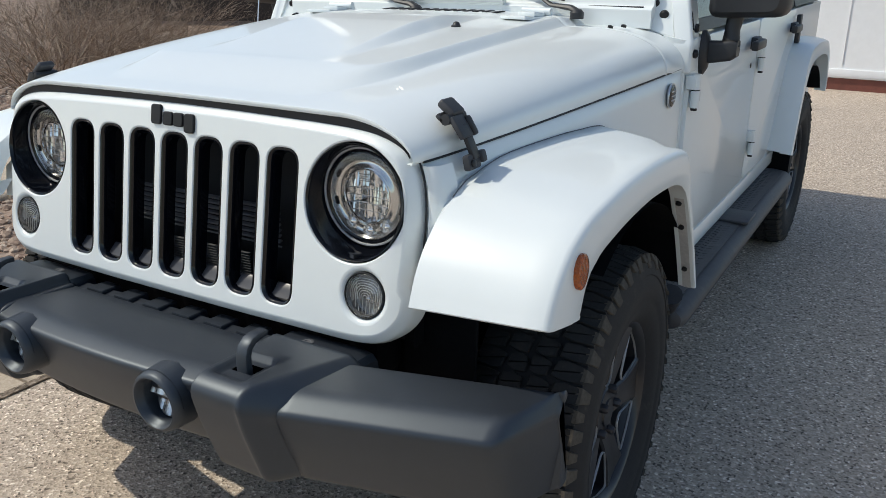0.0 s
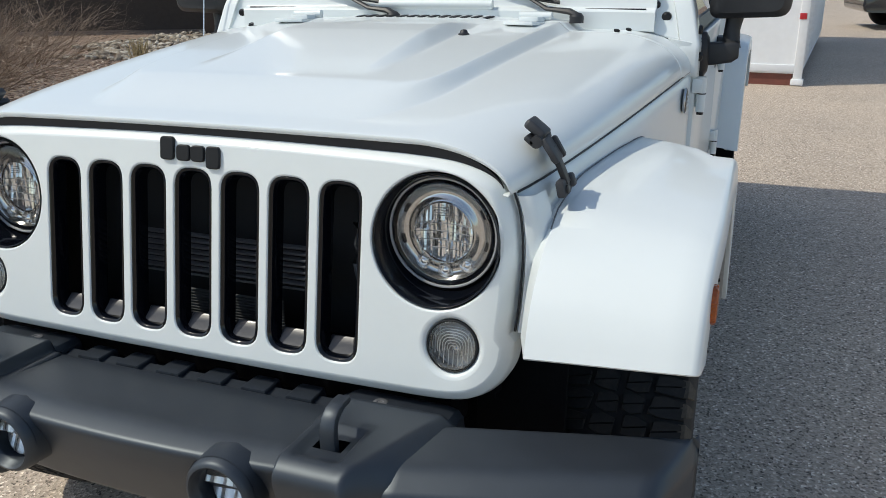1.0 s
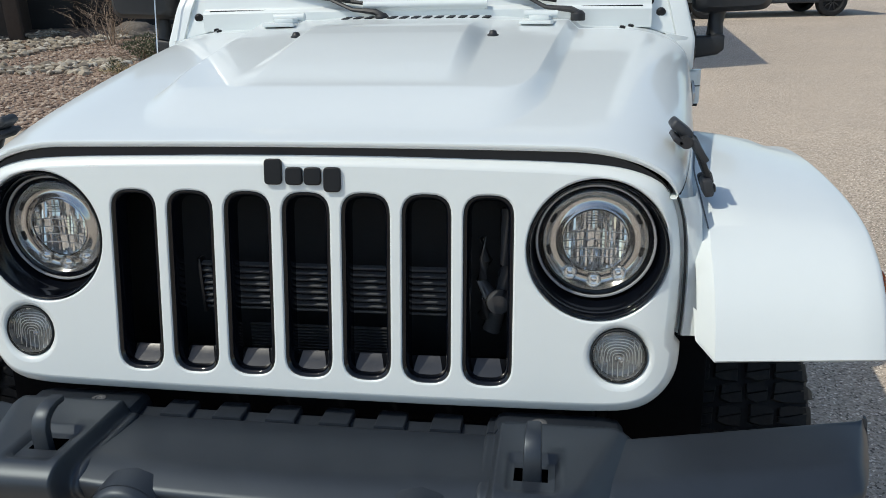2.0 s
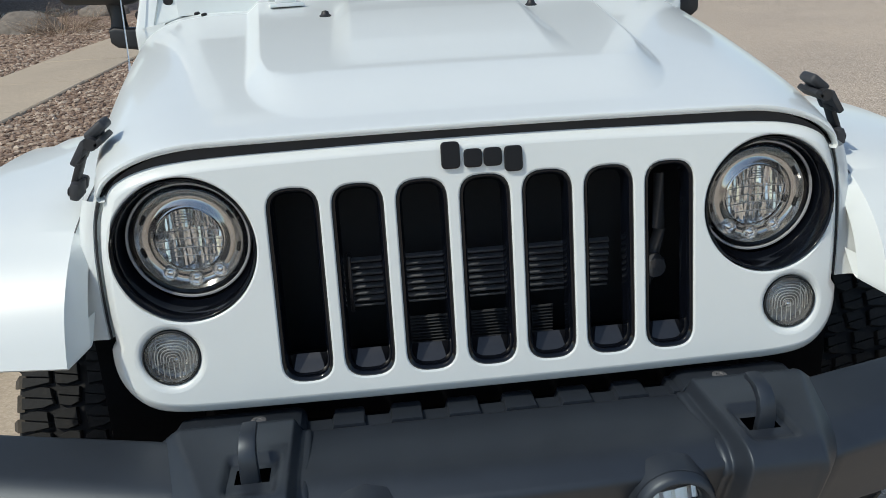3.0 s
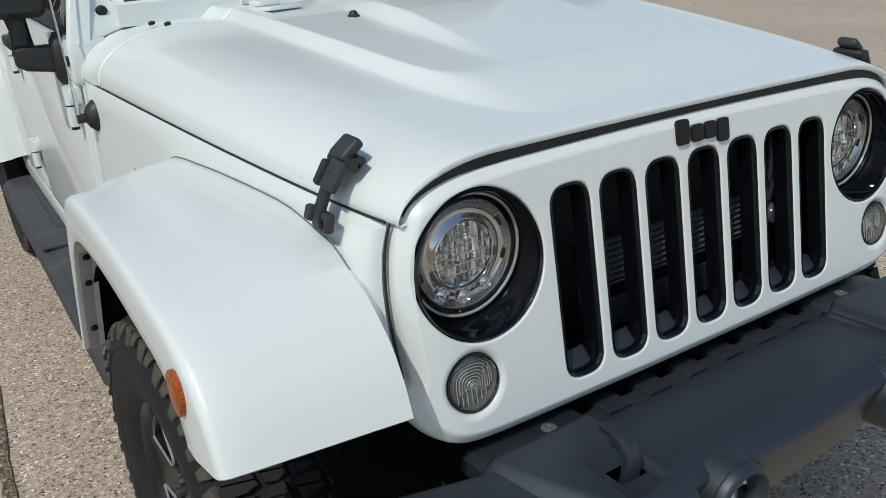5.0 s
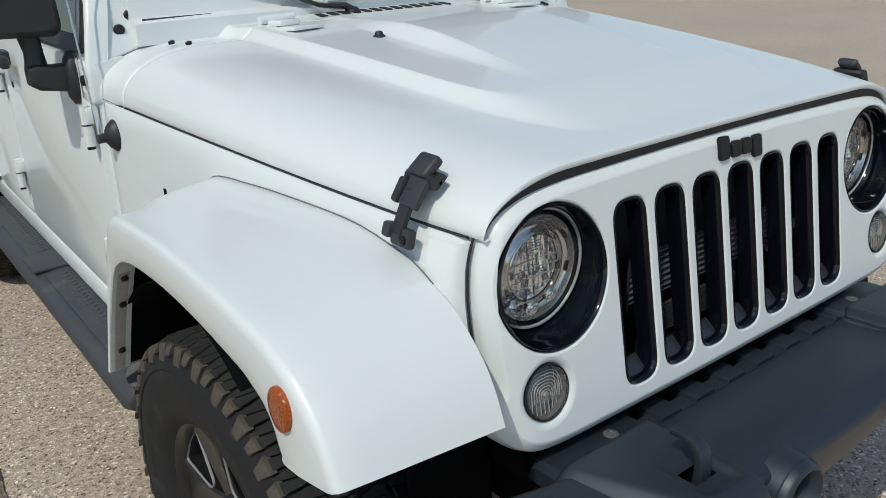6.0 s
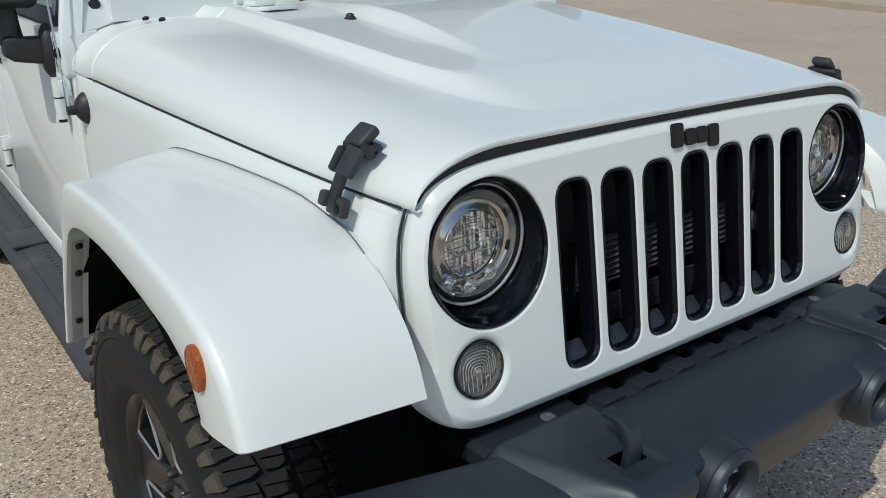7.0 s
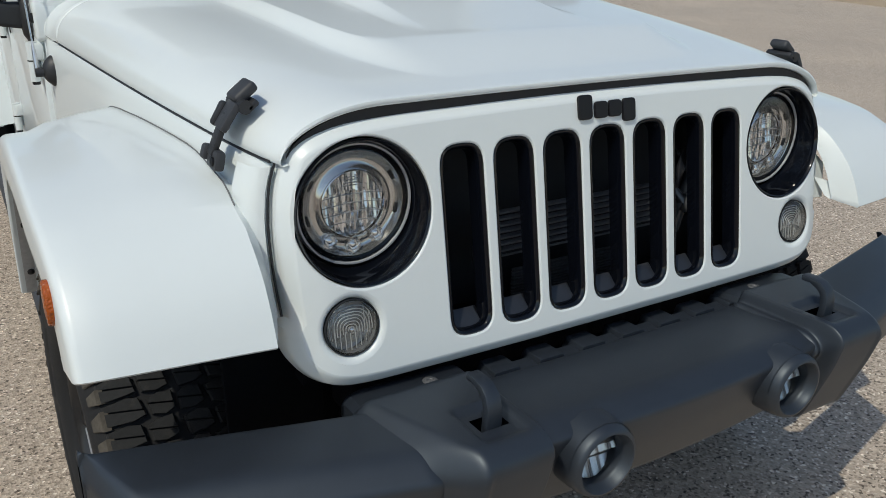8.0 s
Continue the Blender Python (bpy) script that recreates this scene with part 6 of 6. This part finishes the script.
boulder(-7.9, 14.3, 0.5, 0.3, "weathered tan landscape boulder on gravel")
boulder(-4.75, 15.2, 0.42, 0.28, "small landscape boulder beside the walk")


def dry_bush(x, y, w, h, count, mat, label, leaf=None, seed=1):
    """A shrub of many thin curved twigs that branch outwards."""
    rnd = random.Random(seed)
    root = thing("bush", label, "bush", "landscape shrubs", (x, y, 0.1))
    verts, faces = [], []

    def twig(p, d, length, r, depth):
        pts = [p]
        q = p.copy()
        dd = d.copy()
        for _ in range(3):
            dd = (dd + Vector((rnd.uniform(-0.42, 0.42), rnd.uniform(-0.42, 0.42), rnd.uniform(-0.30, 0.16)))).normalized()
            q = q + dd * length / 3
            pts.append(q.copy())
        start = len(verts)
        for i, pt in enumerate(pts):
            rr = r * (1 - i / 3.4)
            s = dd.orthogonal().normalized()
            u = s.cross(dd)
            for k in range(3):
                a = 2.094 * k
                verts.append(pt + s * rr * math.cos(a) + u * rr * math.sin(a))
        for i in range(3):
            for k in range(3):
                a, b = start + 3 * i + k, start + 3 * i + (k + 1) % 3
                faces.append((a, b, b + 3, a + 3))
        if depth:
            for _ in range(3 + (depth > 1)):
                i = rnd.choice((1, 2, 3))
                nd_ = (dd + Vector((rnd.uniform(-0.8, 0.8), rnd.uniform(-0.8, 0.8), rnd.uniform(-0.3, 0.6)))).normalized()
                twig(pts[i], nd_, length * rnd.uniform(0.4, 0.65), r * 0.55, depth - 1)

    for step in range(count):
        a, rad = rnd.uniform(0, 6.283), rnd.random() ** 0.6
        p = Vector((x + 0.45 * w * rad * math.cos(a), y + 0.45 * w * rad * math.sin(a), 0.09))
        d = Vector((math.cos(a) * rad * w / h, math.sin(a) * rad * w / h, 1.0)).normalized()
        twig(p, d, h * rnd.uniform(0.55, 0.85), rnd.uniform(0.004, 0.009), 2)
    me = bpy.data.meshes.new("twig_mass")
    me.from_pydata([v[:] for v in verts], [], faces)
    me.materials.append(mat)
    ob = tagged(new("twig_mass", me), "", kind="stuff")
    ob.parent = root
    ob.matrix_parent_inverse = root.matrix_world.inverted()
    for k in range(5):
        a = 6.283 * k / 5 + rnd.uniform(-0.4, 0.4)
        bm = bmesh.new()
        base = Vector((x + 0.06 * w * math.cos(a), y + 0.06 * w * math.sin(a), 0.08))
        tube(bm, [base, base + Vector((0.08 * w * math.cos(a), 0.08 * w * math.sin(a), 0.22 * h)), base + Vector((0.20 * w * math.cos(a + 0.3), 0.20 * w * math.sin(a + 0.3), 0.52 * h))], [0.016 * h, 0.012 * h, 0.005 * h], 6)
        part("stem", bm, mat, root)
    if leaf:
        lv, lf = [], []
        for _ in range(leaf[1]):
            a, rad = rnd.uniform(0, 6.283), rnd.random() ** 0.5
            zz = rnd.random()
            c = Vector((x + 0.55 * w * rad * math.cos(a) * (0.5 + 0.5 * zz), y + 0.55 * w * rad * math.sin(a) * (0.5 + 0.5 * zz), 0.12 + h * zz * (1.05 - 0.5 * rad * rad)))
            u = Vector((rnd.uniform(-1, 1), rnd.uniform(-1, 1), rnd.uniform(0, 1.5))).normalized()
            s = u.orthogonal().normalized()
            L = rnd.uniform(0.02, 0.05) * min(1.0, 0.3 + w)
            k = len(lv)
            lv += [c, c + s * L * 0.22 + u * L * 0.5, c + u * L, c - s * L * 0.22 + u * L * 0.5]
            lf.append((k, k + 1, k + 2, k + 3))
        me = bpy.data.meshes.new("foliage")
        me.from_pydata([v[:] for v in lv], [], lf)
        me.materials.append(leaf[0])
        ob = tagged(new("foliage", me), "", kind="stuff")
        ob.parent = root
        ob.matrix_parent_inverse = root.matrix_world.inverted()


dry_bush(-7.6, 4.9, 2.2, 1.2, 230, twig_mat, "large dry brown leafless bush on the gravel", seed=2)
dry_bush(-9.3, 6.1, 2.2, 1.3, 200, twig_mat, "dry brown leafless bush beside another", seed=3)
dry_bush(-9.4, 7.9, 1.9, 1.2, 140, twig_mat, "dry brown twiggy bush", seed=4)
dry_bush(-5.55, 10.4, 1.0, 0.34, 70, twig_mat, "low grey green sage shrub", (green_mat, 2600), 5)
dry_bush(-5.3, 8.75, 0.26, 0.2, 24, straw_mat, "small green weed in the gravel", (green_mat, 300), 6)
dry_bush(-7.45, 12.5, 0.5, 0.9, 26, twig_mat, "dark upright dry shrub", seed=7)
dry_bush(-4.6, 12.2, 0.8, 0.5, 60, twig_mat, "dry dark brush beside the walk", seed=9)


def straw_clump(x, y, h, n, seed):
    rnd = random.Random(seed)
    bm = bmesh.new()
    for _ in range(n):
        a = rnd.uniform(0, 6.283)
        p = Vector((x + 0.10 * rnd.gauss(0, 0.6), y + 0.10 * rnd.gauss(0, 0.6), 0.1))
        tip = p + Vector((0.10 * math.cos(a), 0.10 * math.sin(a), h * rnd.uniform(0.6, 1.0)))
        tube(bm, [p, p.lerp(tip, 0.6) + Vector((0, 0, 0.03)), tip], [0.006, 0.005, 0.003], 4)
    solid("straw_grass", bm, straw_mat, "cut clump of dry straw coloured grass", "grass")


for x, y, s in ((-1.022, 3.93, 0.09), (-1.05, 3.35, 0.06), (-0.975, 4.9, 0.05), (-0.90, 6.4, 0.06)):
    dry_bush(x, y, s, s * 0.4, 12, straw_mat, "small green weed growing in the gutter joint", (green_mat, 60), int(y * 10))
straw_clump(-7.40, 8.30, 0.40, 60, 3)
